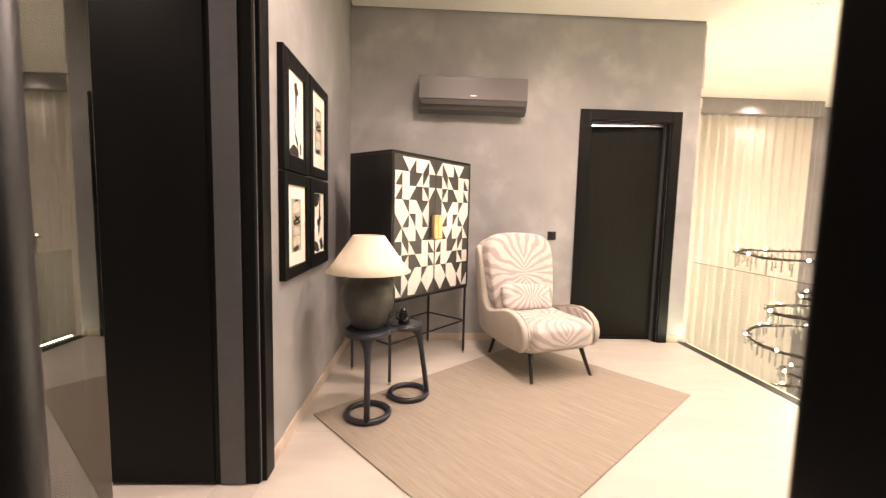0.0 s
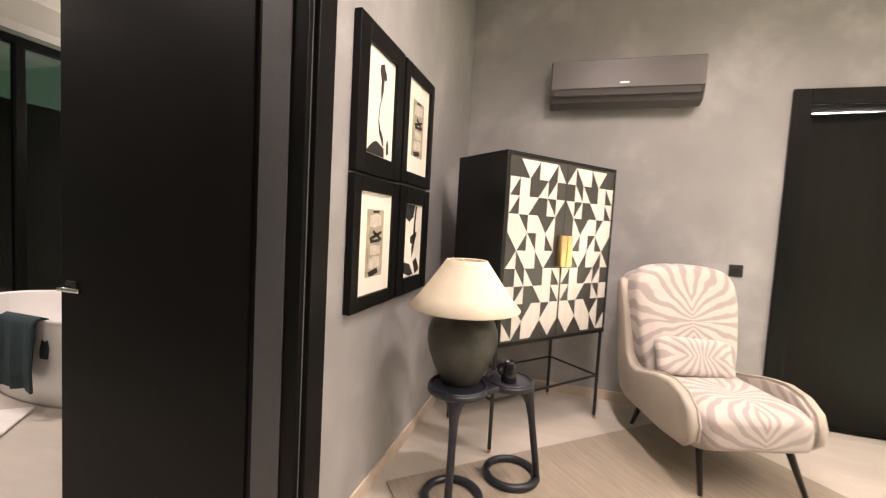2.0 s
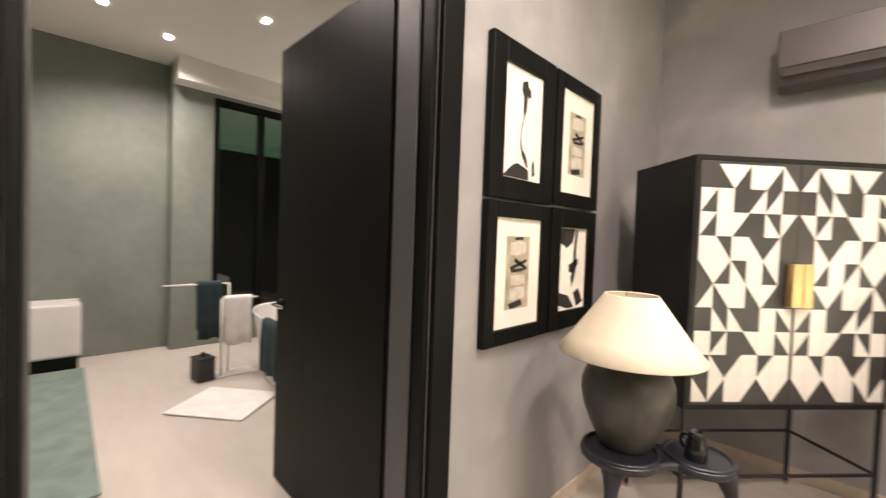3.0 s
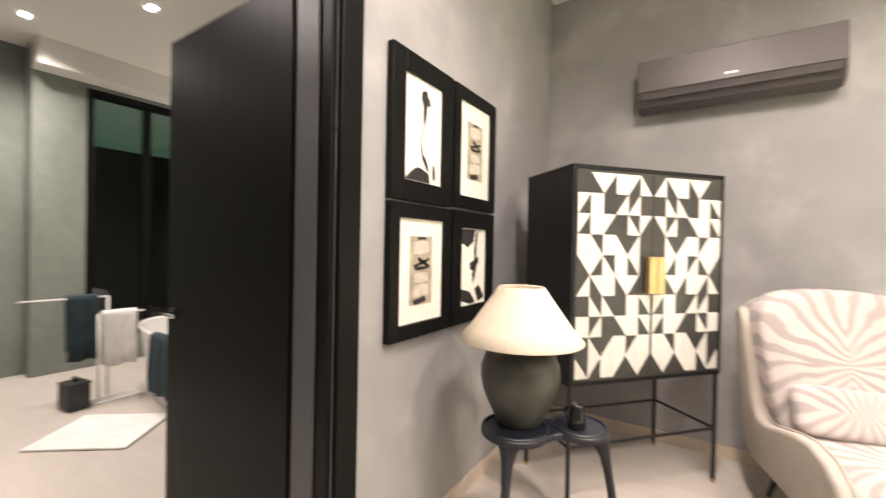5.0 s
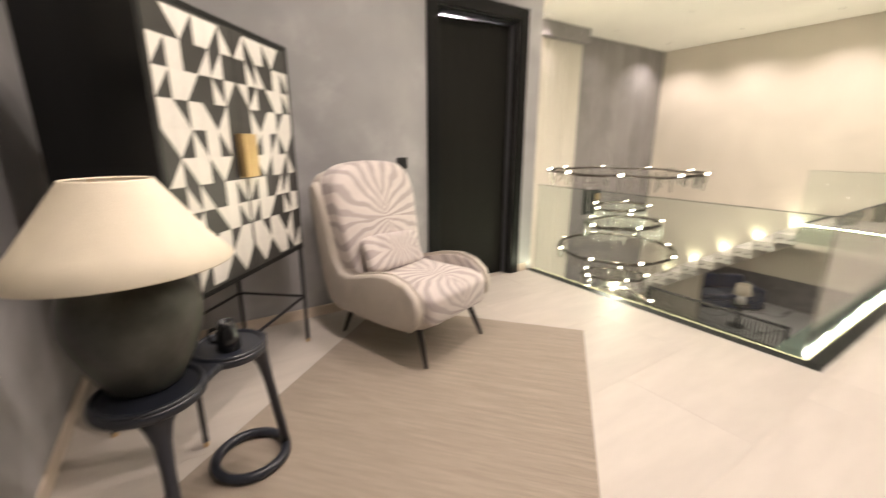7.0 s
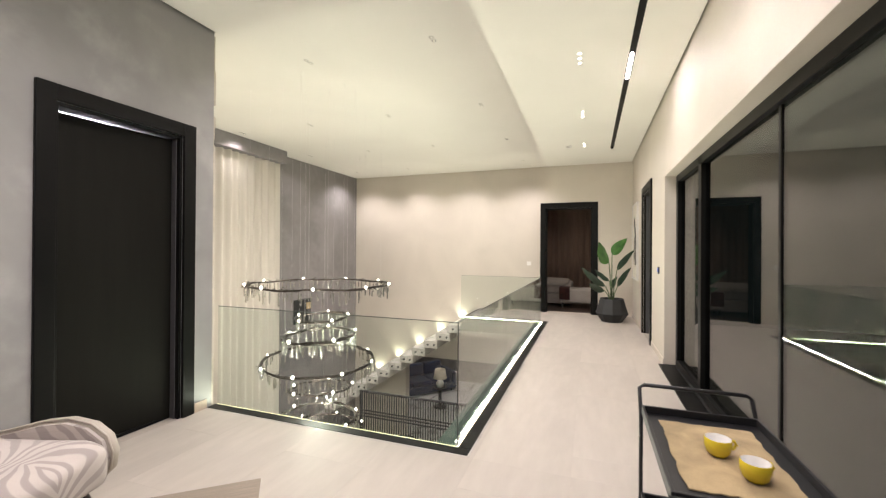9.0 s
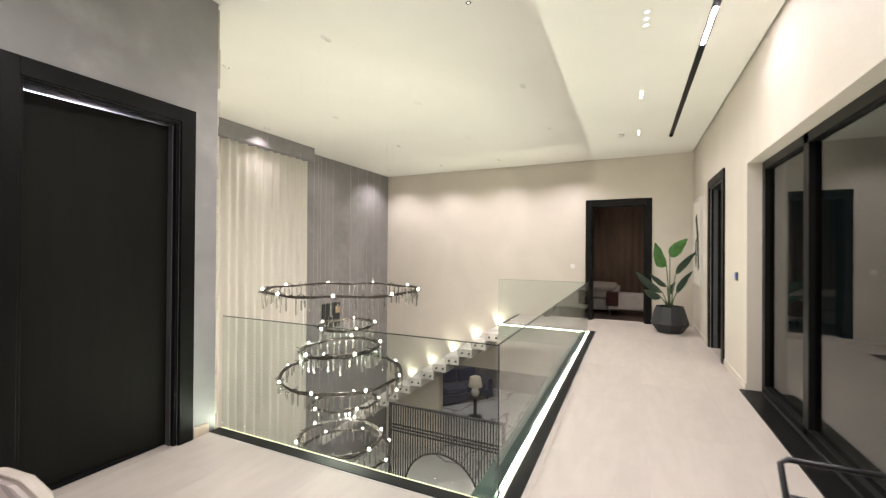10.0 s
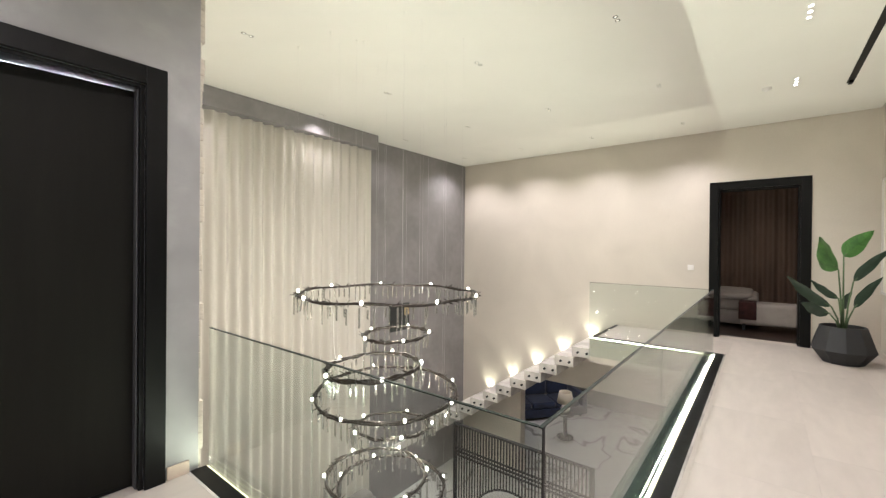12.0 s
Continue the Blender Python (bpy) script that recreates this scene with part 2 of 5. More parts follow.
M = {
    "plaster": mat("grey_venetian_plaster", (0.325, 0.32, 0.316), 0.46, vary=0.06, scale=1.3, fine=4, bump=0.15, tone=(0.285, 0.281, 0.284)),
    "plaster_dark": mat("violet_grey_plaster", (0.235, 0.222, 0.225), 0.55, vary=0.07, scale=1.3, fine=9, bump=0.2),
    "beige": mat("beige_wall_paint", (0.60, 0.55, 0.48), 0.6, vary=0.03, scale=1.0, fine=80, bump=0.08),
    "ceiling": mat("white_ceiling_paint", (0.78, 0.76, 0.71), 0.75, vary=0.015, scale=0.8, fine=90, bump=0.05),
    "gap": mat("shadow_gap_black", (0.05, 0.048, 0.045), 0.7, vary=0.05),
    "floor": mat("cream_stone_tile", (0.52, 0.475, 0.425), 0.46, gloss=0.35, vary=0.04, scale=1.1, fine=7, bump=0.03, stretch=(0.6, 2.2, 1), island=0.025),
    "grout": mat("pale_grout", (0.47, 0.425, 0.375), 0.8, vary=0.05),
    "skirting": mat("cream_stone_skirting", (0.62, 0.52, 0.42), 0.35, vary=0.06, scale=4, fine=20, bump=0.05),
    "black": mat("black_satin_lacquer", (0.0065, 0.0065, 0.0062), 0.38, gloss=0.14, vary=0.06, scale=2, fine=120, bump=0.04),
    "stop": mat("grey_rubber_door_seal", (0.085, 0.085, 0.09), 0.45, vary=0.05, fine=40),
    "door": mat("dark_brown_black_door_veneer", (0.006, 0.0058, 0.0052), 0.45, vary=0.05, scale=2.5, fine=60, bump=0.05, stretch=(6, 6, 0.5), gloss=0.12),
    "metal": mat("black_powder_coated_steel", (0.018, 0.018, 0.020), 0.4, metal=0.2, vary=0.05, fine=150),
    "gunmetal": mat("gunmetal_chrome", (0.065, 0.055, 0.048), 0.38, metal=1.0, vary=0.10, scale=12, fine=60),
    "chrome": mat("chrome", (0.8, 0.8, 0.8), 0.12, metal=1.0, vary=0.02),
    "gold": mat("brushed_brass", (0.62, 0.45, 0.23), 0.36, metal=1.0, vary=0.05, fine=90, stretch=(12, 12, 1)),
    "cabinet": mat("black_lacquered_oak", (0.010, 0.010, 0.010), 0.36, gloss=0.25, vary=0.1, scale=3, fine=70, bump=0.08, stretch=(5, 5, 0.6)),
    "cabinet_front": mat("charcoal_front_veneer", (0.040, 0.039, 0.036), 0.42, vary=0.08, scale=3, fine=70, bump=0.05),
    "inlay": mat("bone_white_inlay", (0.68, 0.655, 0.605), 0.35, vary=0.04, scale=8, fine=60, bump=0.06, island=0.012),
    "ac": mat("anthracite_plastic", (0.125, 0.113, 0.113), 0.38, metal=0.2, vary=0.03, fine=200, bump=0.03),
    "ac_dark": mat("dark_anthracite_plastic", (0.068, 0.061, 0.061), 0.35, vary=0.03, fine=200),
    "badge": mat("silver_badge", (0.7, 0.68, 0.66), 0.3, metal=0.6, vary=0.02),
    "leather": mat("cream_leather", (0.47, 0.425, 0.37), 0.42, vary=0.05, scale=5, fine=260, bump=0.15),
    "ebony": mat("black_stained_wood_leg", (0.020, 0.016, 0.014), 0.35, vary=0.1, fine=60, stretch=(4, 4, 1)),
    "shade": mat("cream_linen_lampshade", (0.70, 0.63, 0.50), 0.8, vary=0.03, scale=6, fine=300, bump=0.2),
    "urn": mat("green_grey_ceramic", (0.065, 0.066, 0.055), 0.38, vary=0.14, scale=5, fine=40, bump=0.15),
    "table": mat("blue_black_lacquered_wood", (0.018, 0.021, 0.030), 0.36, vary=0.08, scale=4, fine=80, bump=0.04),
    "mug": mat("black_glazed_stoneware", (0.014, 0.014, 0.015), 0.16, vary=0.05, fine=60),
    "paper": mat("warm_white_paper", (0.80, 0.76, 0.68), 0.8, vary=0.02, scale=4, fine=200, bump=0.05),
    "taupe": mat("taupe_print", (0.42, 0.37, 0.27), 0.8, vary=0.12, scale=14, fine=80),
    "taupe_light": mat("light_taupe_wash", (0.60, 0.56, 0.48), 0.8, vary=0.1, scale=16, fine=80),
    "ink": mat("black_ink", (0.018, 0.016, 0.016), 0.7, vary=0.1, fine=100),
    "switch": mat("black_switch_plastic", (0.02, 0.02, 0.02), 0.3, vary=0.03),
    "white": mat("white_lacquer", (0.76, 0.74, 0.71), 0.3, vary=0.02, fine=80),
    "tub": mat("white_solid_surface", (0.80, 0.78, 0.76), 0.22, vary=0.02),
    "sage": mat("sage_green_plaster", (0.195, 0.215, 0.188), 0.6, vary=0.07, scale=1.2, fine=12, bump=0.15),
    "towel": mat("dark_teal_terry_towel", (0.020, 0.042, 0.048), 0.9, vary=0.12, scale=10, fine=180, bump=0.6),
    "towel_white": mat("white_terry_towel", (0.80, 0.78, 0.76), 0.9, vary=0.04, scale=10, fine=180, bump=0.6),
    "mat_green": mat("sage_bath_mat", (0.20, 0.26, 0.23), 0.9, vary=0.08, scale=6, fine=150, bump=0.5),
    "mat_white": mat("white_bath_mat", (0.82, 0.79, 0.76), 0.9, vary=0.04, scale=8, fine=150, bump=0.5),
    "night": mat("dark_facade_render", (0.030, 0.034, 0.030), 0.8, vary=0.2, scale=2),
    # glows green to imitate sage walls mirrored in the bathroom panes
    "facade_glow": mat("green_reflection_glow", (0.20, 0.26, 0.20), 0.8, vary=0.15, scale=3, emit=(0.26, 0.46, 0.30), power=0.2),
    "pot": mat("black_matt_planter", (0.022, 0.023, 0.025), 0.55, vary=0.06, scale=5, fine=90, bump=0.1),
    "soil": mat("dark_soil", (0.03, 0.022, 0.016), 0.95, vary=0.25, scale=30, fine=120, bump=0.8),
    "leaf": mat("green_banana_leaf", (0.11, 0.27, 0.06), 0.38, vary=0.12, scale=5, fine=50, bump=0.15, stretch=(1, 6, 1), tone=(0.05, 0.14, 0.035)),
    "leaf_dark": mat("dark_green_leaf", (0.025, 0.055, 0.032), 0.4, vary=0.12, scale=5, fine=50, bump=0.15),
    "stem": mat("green_stem", (0.10, 0.16, 0.07), 0.5, vary=0.1, fine=40),
    "curtain": mat("ivory_sheer_curtain", (0.56, 0.525, 0.475), 0.9, vary=0.03, scale=2, fine=220, bump=0.15, stretch=(1, 1, 0.2)),
    "curtain_brown": mat("brown_velvet_curtain", (0.27, 0.185, 0.145), 0.85, vary=0.1, scale=3, fine=120, bump=0.2, stretch=(1, 1, 0.2)),
    "linen": mat("grey_white_bed_linen", (0.36, 0.32, 0.29), 0.9, vary=0.05, scale=5, fine=120, bump=0.4),
    "throw": mat("burgundy_throw", (0.055, 0.016, 0.014), 0.9, vary=0.2, scale=10, fine=90, bump=0.6),
    "wood_dark": mat("dark_walnut_floor", (0.055, 0.035, 0.026), 0.35, vary=0.15, scale=3, fine=40, stretch=(1, 8, 1)),
    "marble": mat("white_veined_marble", (0.62, 0.59, 0.55), 0.18, vary=0.14, scale=2.2, fine=5, bump=0.02, tone=(0.42, 0.40, 0.38)),
    "navy": mat("navy_velvet", (0.018, 0.030, 0.075), 0.8, vary=0.15, scale=5, fine=100, bump=0.3, sheen=0.4),
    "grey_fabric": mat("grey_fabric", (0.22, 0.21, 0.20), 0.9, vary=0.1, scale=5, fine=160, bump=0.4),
    "yellow": mat("yellow_glazed_ceramic", (0.72, 0.56, 0.03), 0.2, vary=0.05, scale=9),
    "hessian": mat("natural_hessian", (0.42, 0.32, 0.18), 0.9, vary=0.12, scale=8, fine=220, bump=0.7),
    "led": mat("led_diffuser", (0.5, 0.5, 0.42), 0.4, vary=0.0, bump=0, emit=(1.0, 0.95, 0.42), power=0.9),
    "lamp": mat("lit_lamp_disc", (0.9, 0.9, 0.85), 0.4, vary=0.0, bump=0, emit=(1.0, 0.93, 0.80), power=7.0),
    "bulb": mat("lit_glass_bulb", (0.9, 0.9, 0.8), 0.2, vary=0.0, bump=0, emit=(1.0, 0.89, 0.66), power=14.0),
    "lens": mat("downlight_lens", (0.6, 0.6, 0.55), 0.2, vary=0.0, bump=0, emit=(1.0, 0.93, 0.80), power=1.2),
    # olive-brown veneer, lightened beyond the other doors to imitate its reflected light
    "door_olive_sheen": mat("olive_brown_veneer_with_sheen", (0.0105, 0.0102, 0.0082), 0.5, vary=0.06, scale=2.5, fine=60, bump=0.05, stretch=(6, 6, 0.5), gloss=0.12),
    "led_bar": mat("track_bar_diffuser", (0.9, 0.9, 0.85), 0.4, vary=0.0, bump=0, emit=(1.0, 0.86, 0.80), power=120.0),
    "stone": mat("cream_split_stone", (0.58, 0.53, 0.45), 0.7, vary=0.10, scale=8, fine=60, bump=0.5, island=0.10),
    "glow_white": mat("lit_white_room_wall", (0.8, 0.8, 0.8), 0.6, vary=0.02),
    "screen_blue": mat("thermostat_display", (0.02, 0.03, 0.08), 0.1, vary=0.0, bump=0, emit=(0.10, 0.22, 0.9), power=0.5),
    "glass": glass_mat("green_tinted_glass", (0.92, 0.95, 0.935), base=0.03),
    "glass_edge": mat("green_glass_edge", (0.012, 0.022, 0.018), 0.35, vary=0.05, gloss=0.3),
    "ledge": mat("green_black_ledge", (0.035, 0.075, 0.06), 0.35, vary=0.08, gloss=0.4),
    "window_glass": glass_mat("dark_night_window_glass", (0.50, 0.52, 0.50), base=0.10),
    "door_glass": glass_mat("coated_door_glass", (0.30, 0.31, 0.30), base=0.17),
    "crystal": glass_mat("crystal", (0.88, 0.88, 0.86), rough=0.15, base=0.55),
}


def wisps(m, colour, amount):
    """Pale trowel clouds with soft torn edges over a plaster."""
    nt = m.node_tree
    n, link = nt.nodes, nt.links.new
    b = n["Principled BSDF"]
    src = b.inputs["Base Color"].links[0].from_socket
    tc, nz, ramp, mix = n.new("ShaderNodeTexCoord"), n.new("ShaderNodeTexNoise"), n.new("ShaderNodeMapRange"), n.new("ShaderNodeMix")
    nz.inputs["Scale"].default_value, nz.inputs["Detail"].default_value, nz.inputs["Distortion"].default_value = 2.0, 6.0, 0.2
    nz.inputs["Roughness"].default_value = 0.55
    link(tc.outputs["Object"], nz.inputs["Vector"])
    ramp.interpolation_type = "SMOOTHSTEP"
    ramp.inputs["From Min"].default_value, ramp.inputs["From Max"].default_value, ramp.inputs["To Max"].default_value = 0.47, 0.78, amount
    link(nz.outputs["Fac"], ramp.inputs["Value"])
    mix.data_type = "RGBA"
    link(ramp.outputs["Result"], mix.inputs["Factor"])
    link(src, mix.inputs["A"])
    mix.inputs["B"].default_value = (*colour, 1)
    link(mix.outputs["Result"], b.inputs["Base Color"])


wisps(M["plaster"], (0.50, 0.49, 0.495), 0.75)


def veined(name, base, line):
    """Polished marble with thin branching grey veins."""
    m = mat(name, base, 0.22, vary=0.04, scale=1.2, fine=30, bump=0.02)
    nt = m.node_tree
    n, link = nt.nodes, nt.links.new
    b = n["Principled BSDF"]
    src = b.inputs["Base Color"].links[0].from_socket
    tc, mix = n.new("ShaderNodeTexCoord"), n.new("ShaderNodeMix")
    nz, rng = n.new("ShaderNodeTexNoise"), n.new("ShaderNodeMapRange")
    nz.inputs["Scale"].default_value, nz.inputs["Detail"].default_value, nz.inputs["Distortion"].default_value = 0.55, 3.0, 0.5
    link(tc.outputs["Object"], nz.inputs["Vector"])
    off, size = n.new("ShaderNodeMath"), n.new("ShaderNodeMath")
    off.operation, off.inputs[1].default_value, size.operation = "SUBTRACT", 0.5, "ABSOLUTE"
    link(nz.outputs["Fac"], off.inputs[0])
    link(off.outputs[0], size.inputs[0])
    rng.inputs["From Max"].default_value, rng.inputs["To Min"].default_value, rng.inputs["To Max"].default_value = 0.016, 0.85, 0.0
    link(size.outputs[0], rng.inputs["Value"])
    mix.data_type = "RGBA"
    link(rng.outputs["Result"], mix.inputs["Factor"])
    link(src, mix.inputs["A"])
    mix.inputs["B"].default_value = (*line, 1)
    link(mix.outputs["Result"], b.inputs["Base Color"])
    return m


M["marble_veined"] = veined("veined_marble", (0.60, 0.59, 0.57), (0.16, 0.155, 0.15))


def zebra(name, light, dark, kind):
    """Ivory fabric with soft mauve zebra stripes that fan out from a centre line."""
    m = mat(name, light, 0.85, vary=0.03, scale=6, fine=260, bump=0.25, sheen=0.2)
    nt = m.node_tree
    n, link = nt.nodes, nt.links.new
    tc, sep = n.new("ShaderNodeTexCoord"), n.new("ShaderNodeSeparateXYZ")
    link(tc.outputs["Object"], sep.inputs[0])

    def math_node(op, a, b=None):
        k = n.new("ShaderNodeMath")
        k.operation = op
        for i, v in enumerate((a, b)):
            if v is None:
                continue
            if isinstance(v, (int, float)):
                k.inputs[i].default_value = v
            else:
                link(v, k.inputs[i])
        return k.outputs[0]

    nz = n.new("ShaderNodeTexNoise")
    nz.inputs["Scale"].default_value, nz.inputs["Detail"].default_value = 7.0, 1.5
    link(tc.outputs["Object"], nz.inputs["Vector"])
    along = sep.outputs["Z"] if kind == "back" else (math_node("SUBTRACT", sep.outputs["Y"], math_node("MULTIPLY", sep.outputs["Z"], 0.9)) if kind == "seat" else sep.outputs["X"])
    across = sep.outputs["X"] if kind != "pillow" else sep.outputs["Z"]
    centre = 0.775 if kind == "back" else (-0.70 if kind == "seat" else 0.0)
    side = math_node("ABSOLUTE", across)
    up = math_node("SUBTRACT", along, centre)
    fan = math_node("MULTIPLY", math_node("ARCTAN2", up, math_node("ADD", side, 0.055)), 24.0)
    wob = math_node("MULTIPLY", math_node("SUBTRACT", nz.outputs["Fac"], 0.5), 8.0)
    reach = math_node("SQRT", math_node("ADD", math_node("MULTIPLY", side, side), math_node("MULTIPLY", up, up)))
    bow = math_node("MULTIPLY", math_node("MULTIPLY", reach, math_node("SIGN", up)), -9.0)
    wave = math_node("SINE", math_node("ADD", math_node("ADD", fan, bow), wob))
    rng = n.new("ShaderNodeMapRange")
    rng.interpolation_type = "SMOOTHSTEP"
    rng.inputs["From Min"].default_value, rng.inputs["From Max"].default_value = -0.15, 0.55
    link(wave, rng.inputs["Value"])
    mix = n.new("ShaderNodeMix")
    mix.data_type = "RGBA"
    b = n["Principled BSDF"]
    src = b.inputs["Base Color"].links[0].from_socket
    link(rng.outputs["Result"], mix.inputs["Factor"])
    link(src, mix.inputs["A"])
    mix.inputs["B"].default_value = (*dark, 1)
    link(mix.outputs["Result"], b.inputs["Base Color"])
    return m


for k in ("back", "seat", "pillow"):
    M["zebra_" + k] = zebra("zebra_fabric_" + k, (0.55, 0.50, 0.468), (0.36, 0.315, 0.30), k)


# ---- mesh helpers ----
def part(name, bm, material, parent=None, label="", smooth=False):
    """Links a bmesh as one mesh object, under a thing or a part if one is given."""
    me = bpy.data.meshes.new(name)
    bmesh.ops.recalc_face_normals(bm, faces=bm.faces[:])
    bm.to_mesh(me)
    bm.free()
    me.materials.append(material)
    if smooth:
        me.shade_smooth()
    ob = new(name, me)
    if parent is not None:
        ob.parent = parent
    if label:
        ob["label"] = label
    return ob


def thing(name, label, category, at=None, group="", kind=""):
    ob = new(name)
    ob.empty_display_size = 0.1
    if at is not None:
        ob.matrix_basis = at
    return tagged(ob, label, category, group, kind)


def box(x0, x1, y0, y1, z0, z1, bevel=0.0, bm=None, segments=2):
    """A box, with rounded edges if bevel is given, added to bm or to a new bmesh."""
    bm = bm or bmesh.new()
    m = Matrix.LocRotScale(((x0 + x1) / 2, (y0 + y1) / 2, (z0 + z1) / 2), None, (abs(x1 - x0), abs(y1 - y0), abs(z1 - z0)))
    vs = bmesh.ops.create_cube(bm, size=1, matrix=m)["verts"]
    if bevel:
        es = list({e for v in vs for e in v.link_edges})
        bmesh.ops.bevel(bm, geom=es, offset=bevel, segments=segments, affect="EDGES", profile=0.5)
    return bm


def lathe(profile, n=40, bm=None, centre=(0, 0, 0), closed=False):
    """A turned body from (radius, height) pairs."""
    bm = bm or bmesh.new()
    rings = []
    for r, z in profile:
        rings.append([bm.verts.new((centre[0] + r * math.cos(2 * math.pi * i / n), centre[1] + r * math.sin(2 * math.pi * i / n), centre[2] + z)) for i in range(n)])
    for a, b in zip(rings, rings[1:]):
        for i in range(n):
            bm.faces.new((a[i], a[(i + 1) % n], b[(i + 1) % n], b[i]))
    if closed:
        bm.faces.new(rings[0][::-1])
        bm.faces.new(rings[-1])
    return bm


def tube(points, radius, n=10, bm=None, ring=False, flat=1.0, caps=True):
    """A round (or flattened) bar that follows the points; radius may be a number or one for each point."""
    bm = bm or bmesh.new()
    pts = [Vector(p) for p in points]
    rad = radius if isinstance(radius, (list, tuple)) else [radius] * len(pts)
    rings, count, s = [], len(pts), None
    for i, p in enumerate(pts):
        a = pts[(i - 1) % count] if ring or i else p
        b = pts[(i + 1) % count] if ring or i < count - 1 else p
        d = (b - a).normalized()
        if s is None:
            s = d.cross(Vector((0, 0, 1)) if abs(d.z) < 0.9 else Vector((0, 1, 0)))
        s = (s - d * s.dot(d)).normalized()
        u = s.cross(d).normalized()
        rings.append([bm.verts.new(p + s * rad[i] * math.cos(2 * math.pi * k / n) + u * rad[i] * flat * math.sin(2 * math.pi * k / n)) for k in range(n)])
    pairs = list(zip(rings, rings[1:])) + ([(rings[-1], rings[0])] if ring else [])
    for a, b in pairs:
        for k in range(n):
            bm.faces.new((a[k], a[(k + 1) % n], b[(k + 1) % n], b[k]))
    if caps and not ring:
        bm.faces.new(rings[0][::-1])
        bm.faces.new(rings[-1])
    return bm


def circle(cx, cy, z, r, n=48):
    return [(cx + r * math.cos(2 * math.pi * i / n), cy + r * math.sin(2 * math.pi * i / n), z) for i in range(n)]


def cushion(cx, cy, cz, a, b, c, e1=0.35, e2=0.35, bm=None, nu=36, nv=20, shape=None):
    """A soft pad: a superellipsoid of half sizes a, b, c; shape may move each point."""
    bm = bm or bmesh.new()

    def p(v, e):
        return math.copysign(abs(v) ** e, v)

    rings = []
    for j in range(1, nv):
        t = -math.pi / 2 + math.pi * j / nv
        rings.append([])
        for i in range(nu):
            u = 2 * math.pi * i / nu
            q = Vector((a * p(math.cos(t), e1) * p(math.cos(u), e2), b * p(math.cos(t), e1) * p(math.sin(u), e2), c * p(math.sin(t), e1)))
            if shape:
                q = shape(q)
            rings[-1].append(bm.verts.new((q.x + cx, q.y + cy, q.z + cz)))
    for r0, r1 in zip(rings, rings[1:]):
        for i in range(nu):
            bm.faces.new((r0[i], r0[(i + 1) % nu], r1[(i + 1) % nu], r1[i]))
    bm.faces.new(rings[0][::-1])
    bm.faces.new(rings[-1])
    return bm


def plate(outline, x0, x1, axis="x", bm=None):
    """A flat plate: the outline (two coordinates) drawn across one axis and given thickness along it."""
    bm = bm or bmesh.new()

    def at(u, v, w):
        return {"x": (w, u, v), "y": (u, w, v), "z": (u, v, w)}[axis]

    a = [bm.verts.new(at(u, v, x0)) for u, v in outline]
    b = [bm.verts.new(at(u, v, x1)) for u, v in outline]
    bm.faces.new(a)
    bm.faces.new(b[::-1])
    for i in range(len(a)):
        j = (i + 1) % len(a)
        bm.faces.new((a[i], b[i], b[j], a[j]))
    return bm


def wave_sheet(x0, x1, z0, z1, y, depth=0.035, period=0.11, seed=1, step=0.012, sway=0.3):
    """A hanging curtain with irregular folds across x, fuller towards the hem."""
    bm = bmesh.new()
    rnd = random.Random(seed)
    ph = [rnd.uniform(0, 6.28) for _ in range(4)]
    n = int((x1 - x0) / step)
    rows = []
    levels = [0, 0.04, 0.12, 0.3, 0.55, 0.8, 1.0]
    for lv in levels:
        row = []
        for i in range(n + 1):
            x = x0 + (x1 - x0) * i / n
            k = 2 * math.pi / period
            w = 0.75 + 0.25 * math.sin(1.3 * x + ph[0])
            f = math.sin(k * x + 1.1 * math.sin(2.1 * x + ph[1]) + sway * lv * math.sin(3 * x + ph[3])) + 0.35 * math.sin(0.37 * k * x + ph[2])
            row.append(bm.verts.new((x, y + depth * w * f * (0.55 + 0.45 * lv), z1 + (z0 - z1) * lv)))
        rows.append(row)
    for a, b in zip(rows, rows[1:]):
        for i in range(n):
            bm.faces.new((a[i], a[i + 1], b[i + 1], b[i]))
    return bm


def structure(name, bm, material, label, category):
    return tagged(part(name, bm, material), label, category, kind="structure")


# ---- the large structure ----
DOOR_N = (1.71, 2.525, 2.225)     # clear opening in the sitting corner's north wall
DOOR_W = (1.0, 1.965, 2.297)     # bathroom doorway in the west wall
DOOR_E = (1.055, 2.01, 2.27)      # bedroom doorway in the east wall
DOOR_S = (6.75, 7.62, 2.27)       # closed door in the south wall
WIN = (0.55, 5.62, 2.23)          # glazing in the south wall
GATE = (-0.32, 0.488, 2.23)        # terrace door in the south wall

# gallery slab with the void cut out of it
bm = box(WEST - 0.2, VX0, SOUTH - 0.3, NORTH + 0.2, -0.35, -0.0028)
box(VX0, VX1, SOUTH - 0.3, VY0, -0.35, -0.0028, bm=bm)
box(VX1, EAST, SOUTH - 0.3, STAIR_Y, -0.35, -0.0028, bm=bm)
structure("floor_slab", bm, M["grout"], "cream gallery floor slab around the open void", "floor")

bm = box(WEST - 0.2, DOOR_N[0], NORTH, NORTH + 0.2, 0, CEIL + 0.3)
box(DOOR_N[0], DOOR_N[1], NORTH, NORTH + 0.2, DOOR_N[2], CEIL + 0.3, bm=bm)
box(DOOR_N[1], WALL_END, NORTH, NORTH + 0.2, 0, CEIL + 0.3, bm=bm)
structure("wall_north", bm, M["plaster"], "grey venetian plaster wall with a door opening", "wall")
